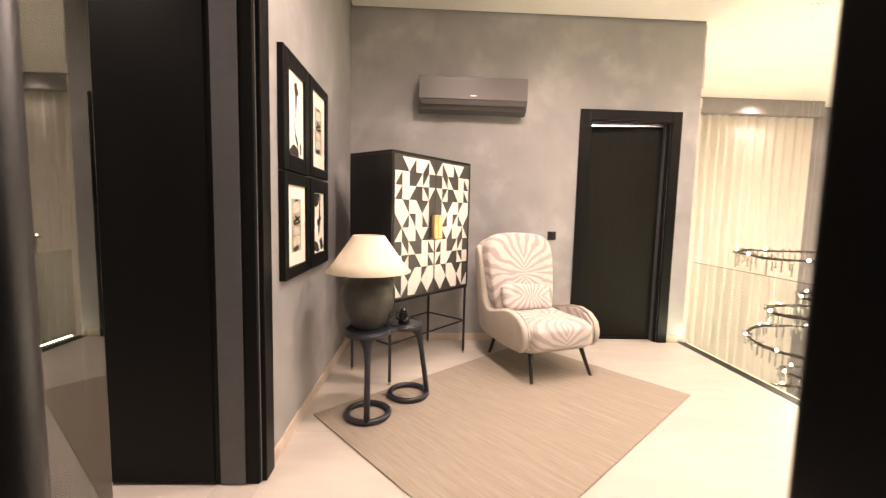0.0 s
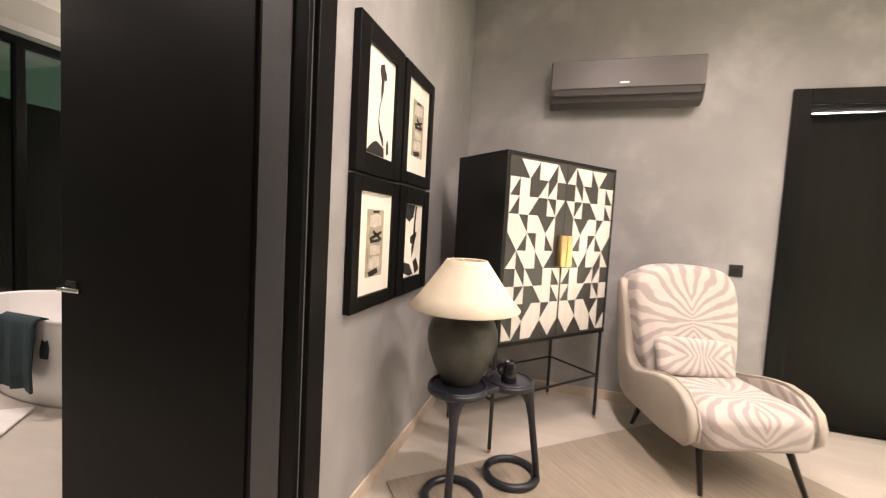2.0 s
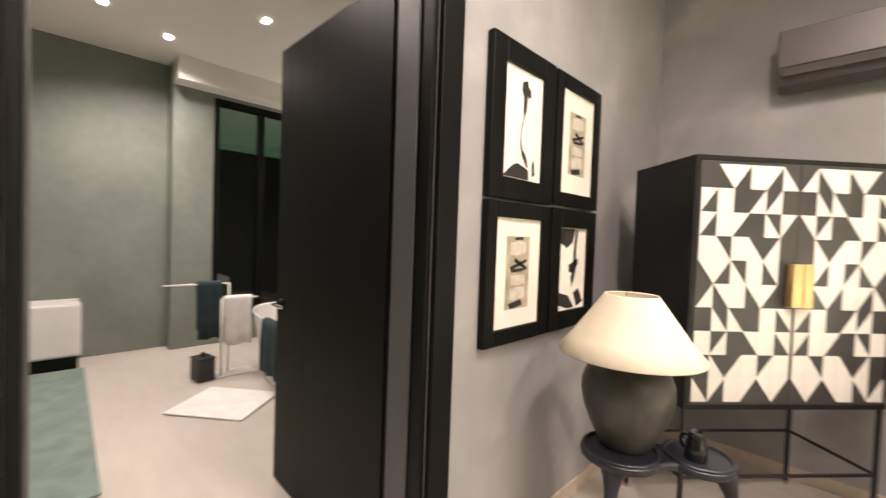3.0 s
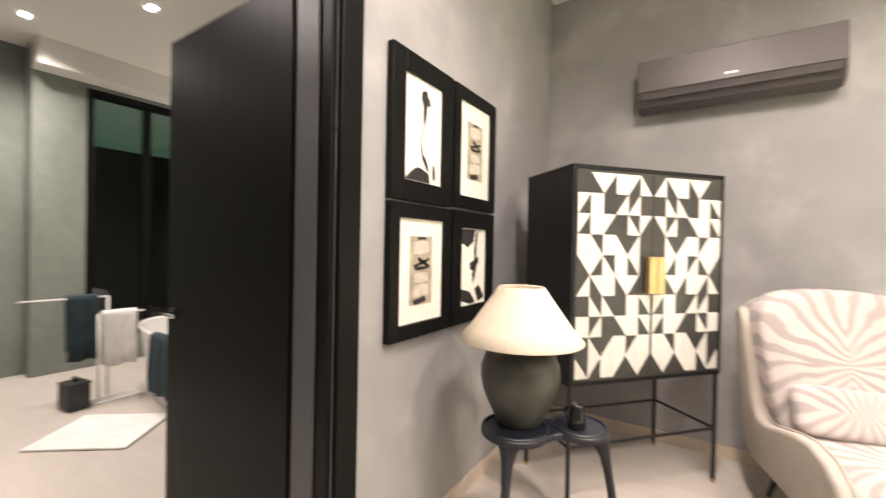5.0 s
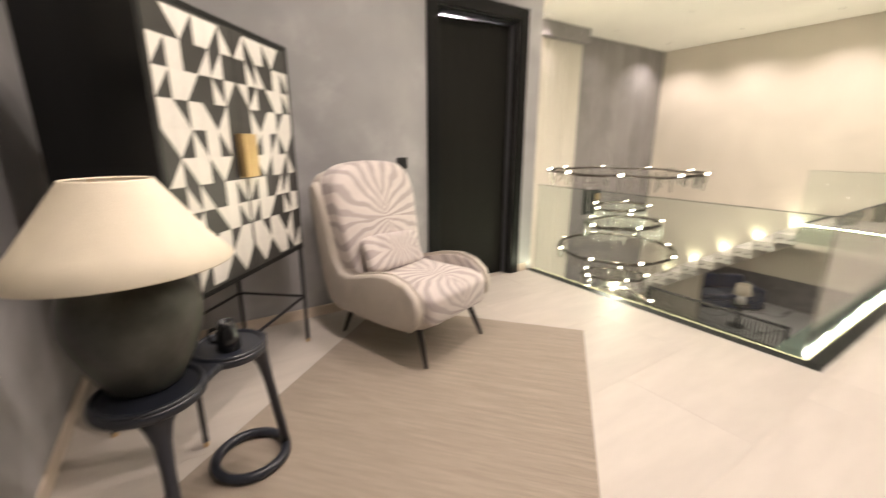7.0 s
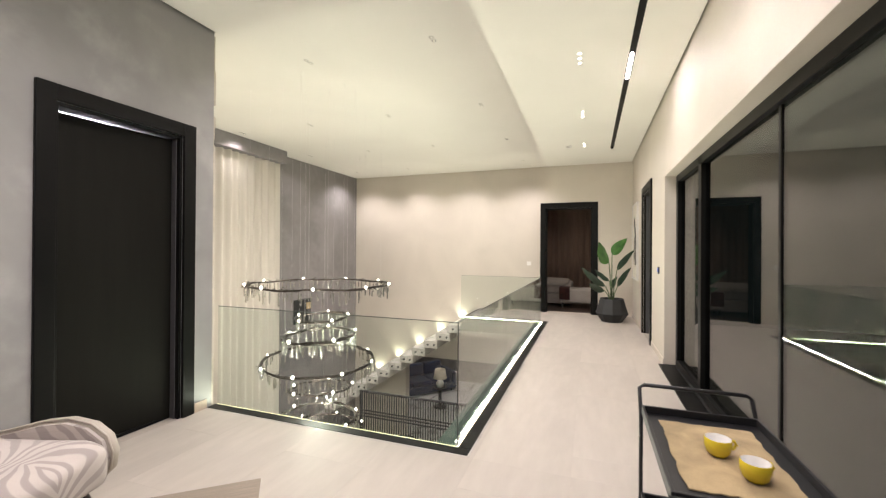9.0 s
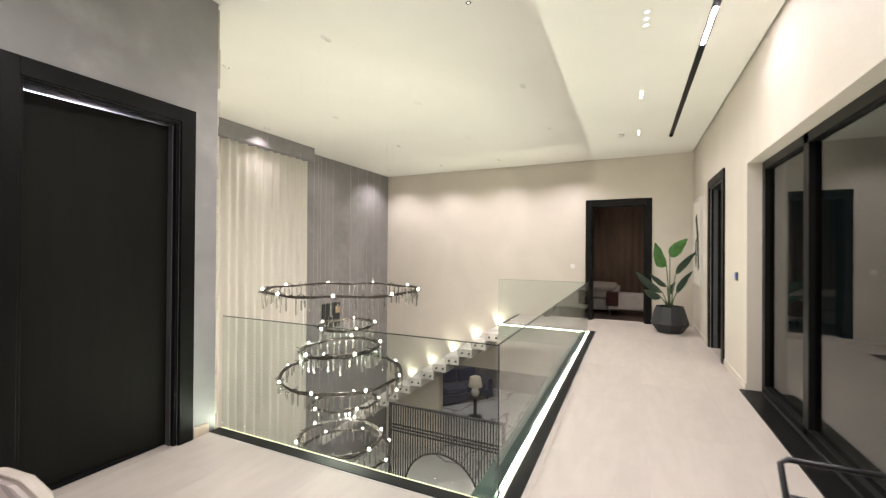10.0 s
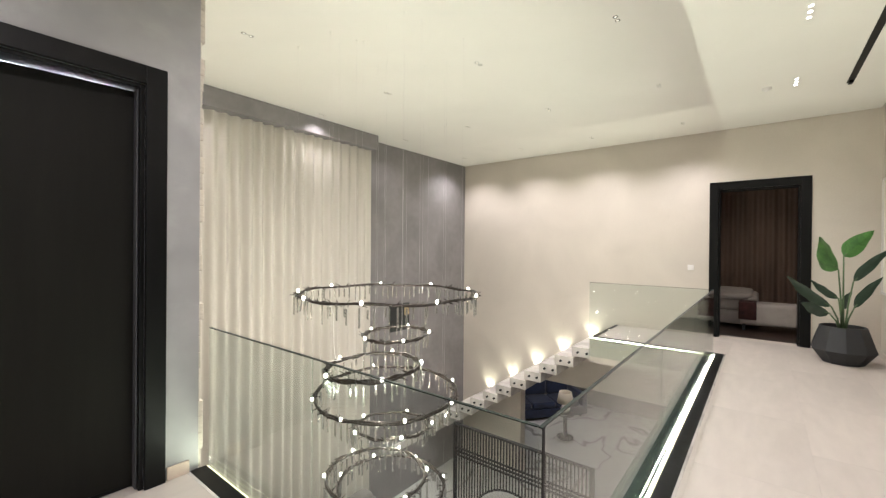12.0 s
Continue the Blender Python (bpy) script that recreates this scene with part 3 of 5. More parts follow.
structure("wall_void_west", box(WALL_END - 0.2, WALL_END, NORTH + 0.2, BACK, LOWER, CEIL + 0.3), M["plaster"], "grey plaster wall beside the void", "wall")

bm = box(WEST - 0.2, WEST, SOUTH - 0.3, DOOR_W[0], 0, CEIL + 0.3)
box(WEST - 0.2, WEST, DOOR_W[0], DOOR_W[1], DOOR_W[2], CEIL + 0.3, bm=bm)
box(WEST - 0.2, WEST, DOOR_W[1], NORTH, 0, CEIL + 0.3, bm=bm)
structure("wall_west", bm, M["plaster"], "grey venetian plaster wall with the bathroom doorway", "wall")

bm = box(EAST, EAST + 0.2, SOUTH - 0.3, DOOR_E[0], 0, CEIL + 0.3)
box(EAST, EAST + 0.2, DOOR_E[0], DOOR_E[1], DOOR_E[2], CEIL + 0.3, bm=bm)
box(EAST, EAST + 0.2, DOOR_E[1], BACK, 0, CEIL + 0.3, bm=bm)
box(EAST, EAST + 0.2, 5.35, BACK, LOWER, 0, bm=bm)
box(EAST, EAST + 0.2, SOUTH - 0.3, 5.35, -1.25, 0, bm=bm)
structure("wall_east", bm, M["beige"], "tall beige painted wall with the bedroom doorway", "wall")
structure("wall_back", box(WALL_END - 0.2, EAST + 0.2, BACK, BACK + 0.2, LOWER, CEIL + 0.3), M["plaster_dark"], "violet grey plaster wall of the void", "wall")

bm = box(WEST - 0.2, GATE[0], SOUTH - 0.3, SOUTH, 0, CEIL + 0.3)
box(GATE[0], GATE[1], SOUTH - 0.3, SOUTH, GATE[2], CEIL + 0.3, bm=bm)
box(GATE[1], WIN[1], SOUTH - 0.3, SOUTH, WIN[2], CEIL + 0.3, bm=bm)
box(WIN[1], DOOR_S[0], SOUTH - 0.3, SOUTH, 0, CEIL + 0.3, bm=bm)
box(DOOR_S[0], DOOR_S[1], SOUTH - 0.3, SOUTH, DOOR_S[2], CEIL + 0.3, bm=bm)
box(DOOR_S[1], EAST, SOUTH - 0.3, SOUTH, 0, CEIL + 0.3, bm=bm)
structure("wall_south", bm, M["beige"], "beige painted wall with black glazing and a door", "wall")

# ceiling with a dark shadow gap all round
g = 0.025
bm = box(WEST + g, WALL_END, SOUTH + g, NORTH - g, CEIL, CEIL + 0.05)
box(WALL_END, EAST - g, SOUTH + g, BACK - g, CEIL, CEIL + 0.05, bm=bm)
structure("ceiling", bm, M["ceiling"], "white painted ceiling with a recessed shadow gap", "ceiling")
# near-black sheet above the ceiling, the gap's shade put into its colour
structure("ceiling_gap", box(WEST - 0.1, EAST + 0.1, SOUTH - 0.1, BACK + 0.1, CEIL + 0.09, CEIL + 0.12), M["gap"], "near-black sheet giving the ceiling gap its shade", "ceiling")

# lower storey
structure("floor_lower", box(WEST - 0.2, 14.0, SOUTH - 0.3, BACK, LOWER - 0.1, LOWER), M["marble_veined"], "white veined marble floor of the lower storey", "floor")
structure("wall_lower_west", box(WEST - 0.4, WEST - 0.2, SOUTH - 0.3, BACK, LOWER, -0.35), M["beige"], "beige wall of the lower storey", "wall")
structure("wall_lower_south", box(WEST - 0.2, 14.0, SOUTH - 0.5, SOUTH - 0.3, LOWER, -0.35), M["beige"], "beige wall of the lower storey", "wall")
structure("wall_lower_north", box(WEST - 0.2, WALL_END - 0.2, NORTH + 0.2, NORTH + 0.4, LOWER, -0.35), M["beige"], "beige wall of the lower storey", "wall")
bm = box(VX0 - 0.004, VX0 + 0.10, VY0, NORTH, -0.36, -0.014)
box(VX0 + 0.10, VX1 - 0.10, VY0 - 0.004, VY0 + 0.10, -0.36, -0.014, bm=bm)
box(VX1 - 0.20, VX1 + 0.004, VY0, STAIR_Y, -0.36, -0.014, bm=bm)
structure("void_fascia", bm, M["beige"], "beige fascia round the edge of the void", "fascia")

bm = box(14.0, 14.2, SOUTH - 0.5, 8.6, LOWER, -0.35)
box(EAST + 0.2, 14.0, 8.4, 8.6, LOWER, -0.35, bm=bm)
box(EAST + 0.2, EAST + 0.4, BACK + 0.2, 8.4, LOWER, -0.35, bm=bm)
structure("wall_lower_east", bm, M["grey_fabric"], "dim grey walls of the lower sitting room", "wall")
structure("ceiling_lower", box(EAST + 0.2, 14.2, SOUTH - 0.5, 8.6, -0.35, -0.25), M["ceiling"], "ceiling of the lower sitting room", "ceiling")
structure("floor_lower_room", box(EAST, 14.0, BACK, 8.6, LOWER - 0.1, LOWER - 0.002), M["marble"], "pale floor of the lower sitting room", "floor")

# skirting
bm = box(WEST, WEST + 0.012, DOOR_W[1] + 0.11, NORTH - 0.012, 0.0, 0.075, 0.003)
structure("baseboard", bm, M["skirting"], "low cream stone skirting along the grey wall", "skirting")
bm = box(WEST, DOOR_N[0] - 0.11, NORTH - 0.012, NORTH, 0.0, 0.075, 0.003)
structure("baseboard", bm, M["skirting"], "low cream stone skirting along the grey wall", "skirting")
structure("baseboard", box(DOOR_N[1] + 0.11, VX0 + 0.01, NORTH - 0.012, NORTH, 0, 0.075, 0.003), M["skirting"], "low cream stone skirting beside the door", "skirting")
structure("baseboard", box(EAST - 0.012, EAST, SOUTH, DOOR_E[0] - 0.12, 0, 0.075, 0.003), M["beige"], "beige skirting along the far wall", "skirting")
structure("baseboard", box(EAST - 0.012, EAST, DOOR_E[1] + 0.12, STAIR_Y, 0, 0.075, 0.003), M["beige"], "beige skirting along the far wall", "skirting")
structure("baseboard", box(WIN[1], DOOR_S[0] - 0.12, SOUTH, SOUTH + 0.012, 0, 0.075, 0.003), M["beige"], "beige skirting along the window wall", "skirting")
structure("baseboard", box(DOOR_S[1] + 0.12, EAST - 0.012, SOUTH, SOUTH + 0.012, 0, 0.075, 0.003), M["beige"], "beige skirting along the window wall", "skirting")


def doorway(name, x0, x1, top, at, label, trim=0.10, deep=0.2, leaf=None, handle_at=None, seal=(0.035, 0.085), drop=0.03, veneer="door"):
    """A black door set: trim on the room side (local -y), lining, seal and a leaf. leaf: (hinge x, angle, inset)."""
    d = thing(name, label, "door", at, kind="structure")
    for nm, b in (("trim", (x0 - trim, x0, -0.022, 0.004, 0, top + trim)), ("trim", (x1, x1 + trim, -0.022, 0.004, 0, top + trim)), ("trim", (x0, x1, -0.022, 0.004, top, top + trim))):
        part(nm, box(*b, 0.004), M["black"], d)
    for b in ((x0 - 0.002, x0 + 0.022, 0.004, deep + 0.01, 0, top), (x1 - 0.022, x1 + 0.002, 0.004, deep + 0.01, 0, top), (x0 + 0.022, x1 - 0.022, 0.004, deep + 0.01, top - 0.022, top)):
        part("lining", box(*b, 0.003), M["black"], d)
    if seal:
        for b in ((x0 + 0.022, x0 + 0.030, *seal, 0, top - 0.022), (x1 - 0.030, x1 - 0.022, *seal, 0, top - 0.022)):
            part("door_seal", box(*b, 0.003), M["stop"], d, "grey door seal")
    if leaf:
        hinge, turn, inset, width = leaf
        m = pose(hinge, inset, 0, 0, 0, turn)
        s = -1 if width < 0 else 1
        lf = part("door_leaf", box(0, width, 0.0, 0.042, 0.012, top - drop, 0.003), M[veneer], d)
        lf.matrix_basis = m
        hx = width - s * 0.07
        if handle_at is None:
            return d
        for y, yy in ((-0.012, 0), (0.042, 0.054)):
            h = part("rosette", box(hx - 0.025, hx + 0.025, y, yy, 0.93, 0.98, 0.004), M["metal"], lf)
        for y in (-0.05, 0.092):
            pts = [(hx, -0.005 if y < 0 else 0.047, 0.955), (hx, y, 0.955), (hx - s * 0.02, y, 0.955), (hx - s * 0.12, y, 0.955)]
            part("lever_handle", tube(pts, 0.009), M["chrome"] if handle_at == "chrome" else M["metal"], lf, "slim lever handle", smooth=True)
    return d


doorway("door_1", DOOR_N[0], DOOR_N[1], DOOR_N[2], pose(0, NORTH, 0), "black flush door left slightly ajar in a wide black frame", leaf=(DOOR_N[1] - 0.0225, -4.2, 0.088, -(DOOR_N[1] - DOOR_N[0] - 0.055)), drop=0.027, veneer="door_olive_sheen", deep=0.13)
# added strip, keeps side-room light from showing under the leaf
structure("threshold", box(DOOR_N[0], DOOR_N[1], NORTH + 0.09, NORTH + 0.19, 0.0, 0.02, 0.003), M["black"], "black strip added under the ajar door to block light", "threshold")
# west doorway: local x runs along +y of the place, local -y faces the gallery
doorway("door_2", DOOR_W[0], DOOR_W[1], DOOR_W[2], pose(WEST, 0, 0, 0, 0, 90), "black bathroom door standing wide open in its black frame", leaf=(DOOR_W[1] - 0.03, -90.4, 0.205, -0.952), handle_at="chrome", seal=(0.065, 0.178))
doorway("door_3", -DOOR_E[1], -DOOR_E[0], DOOR_E[2], pose(EAST, 0, 0, 0, 0, -90), "open bedroom doorway in a wide black frame", trim=0.115, seal=None)
doorway("door_4", -DOOR_S[1], -DOOR_S[0], DOOR_S[2], pose(0, SOUTH, 0, 0, 0, 180), "closed black door in a black frame", trim=0.115, deep=0.25, leaf=(-DOOR_S[1] + 0.03, 0, 0.16, DOOR_S[1] - DOOR_S[0] - 0.06))

# room behind the ajar door
bm = box(0.6, 3.4 - 0.8, NORTH + 1.6, NORTH + 1.7, 0, 2.6)
box(0.5, 0.6, NORTH + 0.2, NORTH + 1.7, 0, 2.6, bm=bm)
box(0.6, 2.6, NORTH + 0.2, NORTH + 1.6, 2.6, 2.7, bm=bm)
box(0.6, 2.6, NORTH + 0.2, NORTH + 1.6, -0.1, 0.0, bm=bm)
structure("wall_side_room", bm, M["glow_white"], "brightly lit white room behind the ajar door", "wall")
side_lamp = bpy.data.lights.new("side_room_light", "POINT")
side_lamp.energy, side_lamp.color, side_lamp.shadow_soft_size = 230, (1.0, 0.91, 0.86), 0.1
new("side_room_light", side_lamp).location = (2.42, NORTH + 0.9, 2.4)

# ---- void: kerb, light line and glass balustrade ----
KERB, KERB_EAST = 0.105, 0.205
RIM = 0.016
bm = box(VX0, VX0 + RIM, VY0 + RIM, NORTH, -0.012, 0.001)
box(VX0, VX1, VY0, VY0 + RIM, -0.012, 0.001, bm=bm)
box(VX1 - RIM, VX1, VY0 + RIM, STAIR_Y - 0.05, -0.012, 0.001, bm=bm)
structure("edging_stone", bm, M["marble"], "pale stone strip along the black edging", "edging")
bm = box(VX0 + RIM, VX0 + KERB, VY0 + RIM, NORTH, -0.012, 0.004, 0.002)
structure("kerb_west", bm, M["black"], "black metal edging along the void", "edging")
structure("kerb_south", box(VX0 + KERB, VX1 - KERB_EAST, VY0 + RIM, VY0 + KERB, -0.012, 0.004, 0.002), M["black"], "black metal edging along the void", "edging")
structure("kerb_east", box(VX1 - KERB_EAST, VX1 - RIM, VY0 + RIM, STAIR_Y, -0.012, 0.004, 0.002), M["black"], "black metal edging along the void", "edging")
L = 0.008
gx, gy, ge = VX0 + KERB, VY0 + KERB, VX1 - KERB_EAST
for nm, b in (("led_strip", (gx, gx + L, gy, NORTH - 0.01, -0.006, 0.003)), ("led_strip", (gx + L, ge - L, gy, gy + L, -0.004, 0.006)), ("led_strip", (ge - L, ge, gy, STAIR_Y, -0.004, 0.022))):
    tagged(part(nm, box(*b), M["led"]), "glowing warm white light line along the void's edge", "light strip", "light lines round the void")
GT = 0.845


def glass_panel(x0, x1, y0, y1, z0=-0.26):
    p = thing("glass_balustrade", "clear frameless green-edged glass balustrade panel", "balustrade", group="glass balustrade round the void")
    pane = part("pane", box(x0, x1, y0, y1, z0, GT - 0.004), M["glass"], p)
    part("edge", box(x0, x1, y0, y1, GT - 0.004, GT), M["glass_edge"], p, "green polished top edge")
    return p


xs = gx + L + 0.004
ys = gy + L + 0.004
xe = ge - L - 0.004
for a, b in ((ys + 0.016, 3.05), (3.056, NORTH - 0.005)):
    glass_panel(xs, xs + 0.012, a, b)
for a, b in ((xs, 4.6), (4.606, 6.3), (6.306, xe)):
    glass_panel(a, b, ys, ys + 0.012)
glass_panel(xe - 0.012, xe, ys + 0.016, STAIR_Y)
structure("kerb_inner", box(xs + 0.014, xe - 0.014, ys + 0.014, ys + 0.17, -0.12, -0.022, 0.002), M["ledge"], "dark green-black inner ledge behind the balustrade glass", "edging")
tagged(part("corner_clip", box(xs - 0.003, xs + 0.013, ys - 0.003, ys + 0.0, 0.0, GT, 0.001), M["black"]), "dark polished glass corner edge", "glass edge")

# ---- stairs along the far wall ----
SX0, RISE, RUN = 8.02, 0.178, 0.272
for i in range(12):
    y = STAIR_Y + RUN * i
    z = -RISE * (i + 1)
    st = tagged(part("stair_step", box(SX0, EAST, y, y + RUN + 0.03, z - 0.155, z, 0.006), M["marble"]), "pale stone stair tread with a saw-tooth edge", "step", "steps down along the far wall", "structure")
structure("landing", box(SX0 - 1.0, EAST, STAIR_Y + RUN * 12, BACK, -RISE * 13 - 0.16, -RISE * 13, 0.006), M["marble"], "pale stone half landing", "landing")
structure("stair_nosing", box(VX1 - 0.10, EAST, STAIR_Y - 0.05, STAIR_Y + 0.004, -0.01, 0.006, 0.002), M["black"], "black metal nosing at the head of the stairs", "edging")
for i in (1, 3, 5, 7, 9):
    y, z = STAIR_Y + RUN * (i + 0.5), -RISE * (i + 1)
    tagged(part("step_light", lathe([(0.0, 0.012), (0.022, 0.012), (0.022, 0.0)], 16, centre=(EAST - 0.06, y, z)), M["lamp"]), "small lit uplight set into a stair tread", "light", "uplights on the stairs")
    spot("step_uplight", EAST - 0.06, y, z + 0.03, 15.0, 92, 0.9, (1.0, 0.92, 0.62), 0.02, target=(EAST - 0.02, y, z + 1.0))
for i in range(10):
    for dy in (0.06, 0.2):
        tagged(part("glass_stud", lathe([(0.0, 0.0), (0.018, 0.0), (0.018, 0.03), (0.0, 0.03)], 14, centre=(0, 0, 0)), M["metal"]), "round black fixing stud on a stair edge", "stud", "fixing studs along the stairs").matrix_basis = pose(SX0 - 0.03, STAIR_Y + RUN * i + dy, -RISE * (i + 1) - 0.08, 0, 90, 0)

# ---- south glazing ----
FY0, FY1 = SOUTH - 0.20, SOUTH - 0.12
wn = thing("window_1", "tall black-framed sliding glazing onto the dark terrace", "window", kind="structure")
part("window_sill", box(GATE[1] + 0.05, WIN[1], FY0 - 0.05, SOUTH + 0.06, -0.011, 0.012, 0.003), M["black"], wn, "black stone threshold")
for a, b in ((WIN[1] - 0.09, WIN[1]), (4.49, 4.59), (2.93, 2.965), (GATE[1], GATE[1] + 0.10)):
    y0, y1 = (FY0, FY1) if b - a > 0.05 else (FY0 + 0.02, FY0 + 0.05)
    part("window_frame", box(a, b, y0, y1, 0.012, WIN[2], 0.004), M["black"], wn)
part("window_frame", box(GATE[1] + 0.10, WIN[1] - 0.09, FY0, FY1, WIN[2] - 0.08, WIN[2], 0.004), M["black"], wn)
part("window_frame", box(GATE[1] + 0.10, WIN[1] - 0.09, FY0, FY1, 0.012, 0.09, 0.004), M["black"], wn)
part("window_frame", box(GATE[1] + 0.10, WIN[1] - 0.09, FY1, FY1 + 0.02, 0.012, 0.03, 0.004), M["metal"], wn, "black sliding track")
for a, b in ((0.60, 2.93), (2.965, 4.49), (4.59, WIN[1] - 0.09)):
    p = part("pane", box(a, b, FY0 + 0.03, FY0 + 0.042, 0.09, WIN[2] - 0.08), M["window_glass"], wn)
gt = thing("door_5", "dark frameless glass terrace door standing open", "door", kind="structure")
part("door_frame", box(GATE[0], GATE[0] + 0.06, SOUTH - 0.28, SOUTH - 0.02, 0, GATE[2], 0.004), M["black"], gt)
part("door_frame", box(GATE[1] - 0.15, GATE[1], SOUTH - 0.12, SOUTH + 0.06, 0, GATE[2], 0.004), M["black"], gt)
part("door_frame", box(GATE[0] + 0.06, GATE[1] - 0.15, SOUTH - 0.24, SOUTH - 0.02, GATE[2] - 0.06, GATE[2], 0.004), M["black"], gt)
lf = part("glass_leaf", box(-0.215, -0.203, -0.33, 0.553, 0.012, GATE[2] - 0.08, 0.002), M["door_glass"], gt, "dark reflective glass leaf")
part("pull_bar", tube([(-0.165, 0.415, 0.5), (-0.165, 0.415, 1.9)], 0.018), M["metal"], lf, "black vertical pull bar", smooth=True)
for z in (0.7, 1.7):
    part("standoff", tube([(-0.205, 0.415, z), (-0.165, 0.415, z)], 0.008), M["metal"], lf, smooth=True)
structure("terrace", box(-3, 9, -4, SOUTH - 0.3, -0.2, -0.015), M["grout"], "dark stone terrace outside the glazing", "terrace")
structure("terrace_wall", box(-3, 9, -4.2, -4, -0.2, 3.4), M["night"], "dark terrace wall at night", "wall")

# ---- bathroom shell ----
bm = box(-5.2, -5.0, -0.4, 2.06, 0, 3.1)
box(-5.2, -4.80, 2.06, 2.46, 0, 3.1, bm=bm)
box(-5.2, -4.80, 2.46, 4.6, 2.83, 3.1, bm=bm)
box(-5.2, -4.80, 2.46, 4.6, 0, 0.25, bm=bm)
box(-5.2, WEST - 0.2, 4.6, 4.8, 0, 3.1, bm=bm)
box(-5.2, WEST - 0.2, -0.6, -0.4, 0, 3.1, bm=bm)
box(WEST - 0.212, WEST - 0.2, -0.4, DOOR_W[0] - 0.01, 0, 3.1, bm=bm)
box(WEST - 0.212, WEST - 0.2, DOOR_W[1] + 0.01, 4.6, 0, 3.1, bm=bm)
structure("wall_bathroom", bm, M["sage"], "sage green plaster walls of the bathroom", "wall")
structure("ceiling_bathroom", box(-5.2, WEST - 0.2, -0.6, 4.8, 3.1, 3.2), M["ceiling"], "white bathroom ceiling", "ceiling")
structure("soffit", box(-4.798, -4.55, 2.06, 4.6, 2.86, 3.1), M["ceiling"], "white boxed soffit above the bathroom window", "ceiling")
structure("floor_bathroom", box(-5.2, WEST - 0.2, -0.6, 4.8, -0.1, -0.002), M["floor"], "cream stone bathroom floor", "floor")
wn = thing("window_2", "black-framed bathroom window showing a dark night", "window", kind="structure")
for a, b in ((2.46, 2.53), (2.97, 3.04), (3.36, 3.44), (3.84, 3.92), (4.53, 4.60)):
    part("window_frame", box(-4.92, -4.84, a, b, 0.25, 2.83, 0.004), M["black"], wn)
for a, b in ((2.53, 2.97), (3.04, 3.36), (3.44, 3.84), (3.92, 4.53)):
    for z0, z1 in ((2.76, 2.83), (0.25, 0.32)):
        part("window_frame", box(-4.92, -4.84, a, b, z0, z1, 0.004), M["black"], wn)
    part("pane", box(-4.885, -4.877, a, b, 0.32, 2.76), M["window_glass"], wn)
wl = thing("wall_light", "slim vertical brass wall light with a glowing bulb", "wall light", pose(-4.25, 4.6, 2.4))
part("backplate", box(-0.03, 0.03, -0.012, 0, -0.20, 0.24, 0.003), M["gold"], wl)
part("arm", tube([(0, -0.01, -0.12), (0, -0.07, -0.13), (0, -0.09, -0.15)], 0.007), M["gold"], wl, smooth=True)
part("bulb", lathe([(0.0, 0.03), (0.018, 0.022), (0.026, 0.0), (0.018, -0.024), (0.0, -0.032)], 18, centre=(0, -0.09, -0.18)), M["lamp"], wl, "glowing bulb", smooth=True)
bath_glow = bpy.data.lights.new("wall_light_glow", "POINT")
bath_glow.energy, bath_glow.color, bath_glow.shadow_soft_size = 14, (1.0, 0.88, 0.78), 0.03
new("wall_light_glow", bath_glow).location = (-4.25, 4.44, 2.22)
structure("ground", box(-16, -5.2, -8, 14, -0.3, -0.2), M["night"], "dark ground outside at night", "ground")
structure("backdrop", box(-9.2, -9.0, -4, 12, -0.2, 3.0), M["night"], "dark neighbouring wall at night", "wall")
# added glowing wall, stands in for the panes' green reflection
structure("backdrop_glow", box(-9.3, -9.1, -4, 12, 3.0, 5.0), M["facade_glow"], "added glowing wall imitating the sage room mirrored in the panes", "wall")
for x, y in ((-3.9, 1.4), (-3.2, 2.4), (-2.0, 1.3), (-4.2, 1.9)):
    spot("spot_light", x, y, 3.07, 40, 150, 0.9, (1.0, 0.86, 0.78))
    tagged(part("recessed_light", box(x - 0.05, x + 0.05, y - 0.02, y + 0.02, 3.092, 3.099), M["lamp"]), "small lit recessed ceiling light", "light", "recessed bathroom lights")

# ---- bedroom shell ----
bm = box(EAST + 3.4, EAST + 3.5, -0.5, 4.5, 0, 2.9)
box(EAST + 0.2, EAST + 3.4, 4.4, 4.5, 0, 2.9, bm=bm)
box(EAST + 0.2, EAST + 3.4, -0.5, -0.4, 0, 2.9, bm=bm)
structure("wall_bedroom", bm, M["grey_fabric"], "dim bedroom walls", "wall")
structure("ceiling_bedroom", box(EAST + 0.2, EAST + 3.5, -0.5, 4.5, 2.9, 3.0), M["ceiling"], "white bedroom ceiling", "ceiling")
structure("floor_bedroom", box(EAST, EAST + 3.5, -0.5, 4.5, -0.1, -0.004), M["wood_dark"], "dark walnut bedroom floor", "floor")
# unseen lamp without a fixture, added to light the bedroom
spot("spot_light", EAST + 1.7, 1.6, 2.85, 24, 140, 1.0, WARM)


# ---- sitting corner ----
# rug, turned to the diagonal
def make_rug():
    u, v = Vector((0.757, 0.653)), Vector((0.653, -0.757))
    w = Vector((-0.555, 2.588))
    ang = math.degrees(math.atan2(u.y, u.x))
    n = M["rug"]
    bm = box(0, 2.19, -1.49, 0, 0.0005, 0.011, 0.004)
    r = tagged(part("rug", bm, n), "flat-woven taupe rug with a fine ribbed weave on the floor", "rug")
    r.matrix_basis = pose(w.x, w.y, 0, 0, 0, ang)


M["rug"] = mat("taupe_woven_rug", (0.30, 0.25, 0.20), 0.95, vary=0.06, scale=2.2, fine=9, bump=0.6, stretch=(22, 1.6, 1), sheen=0.15)
make_rug()

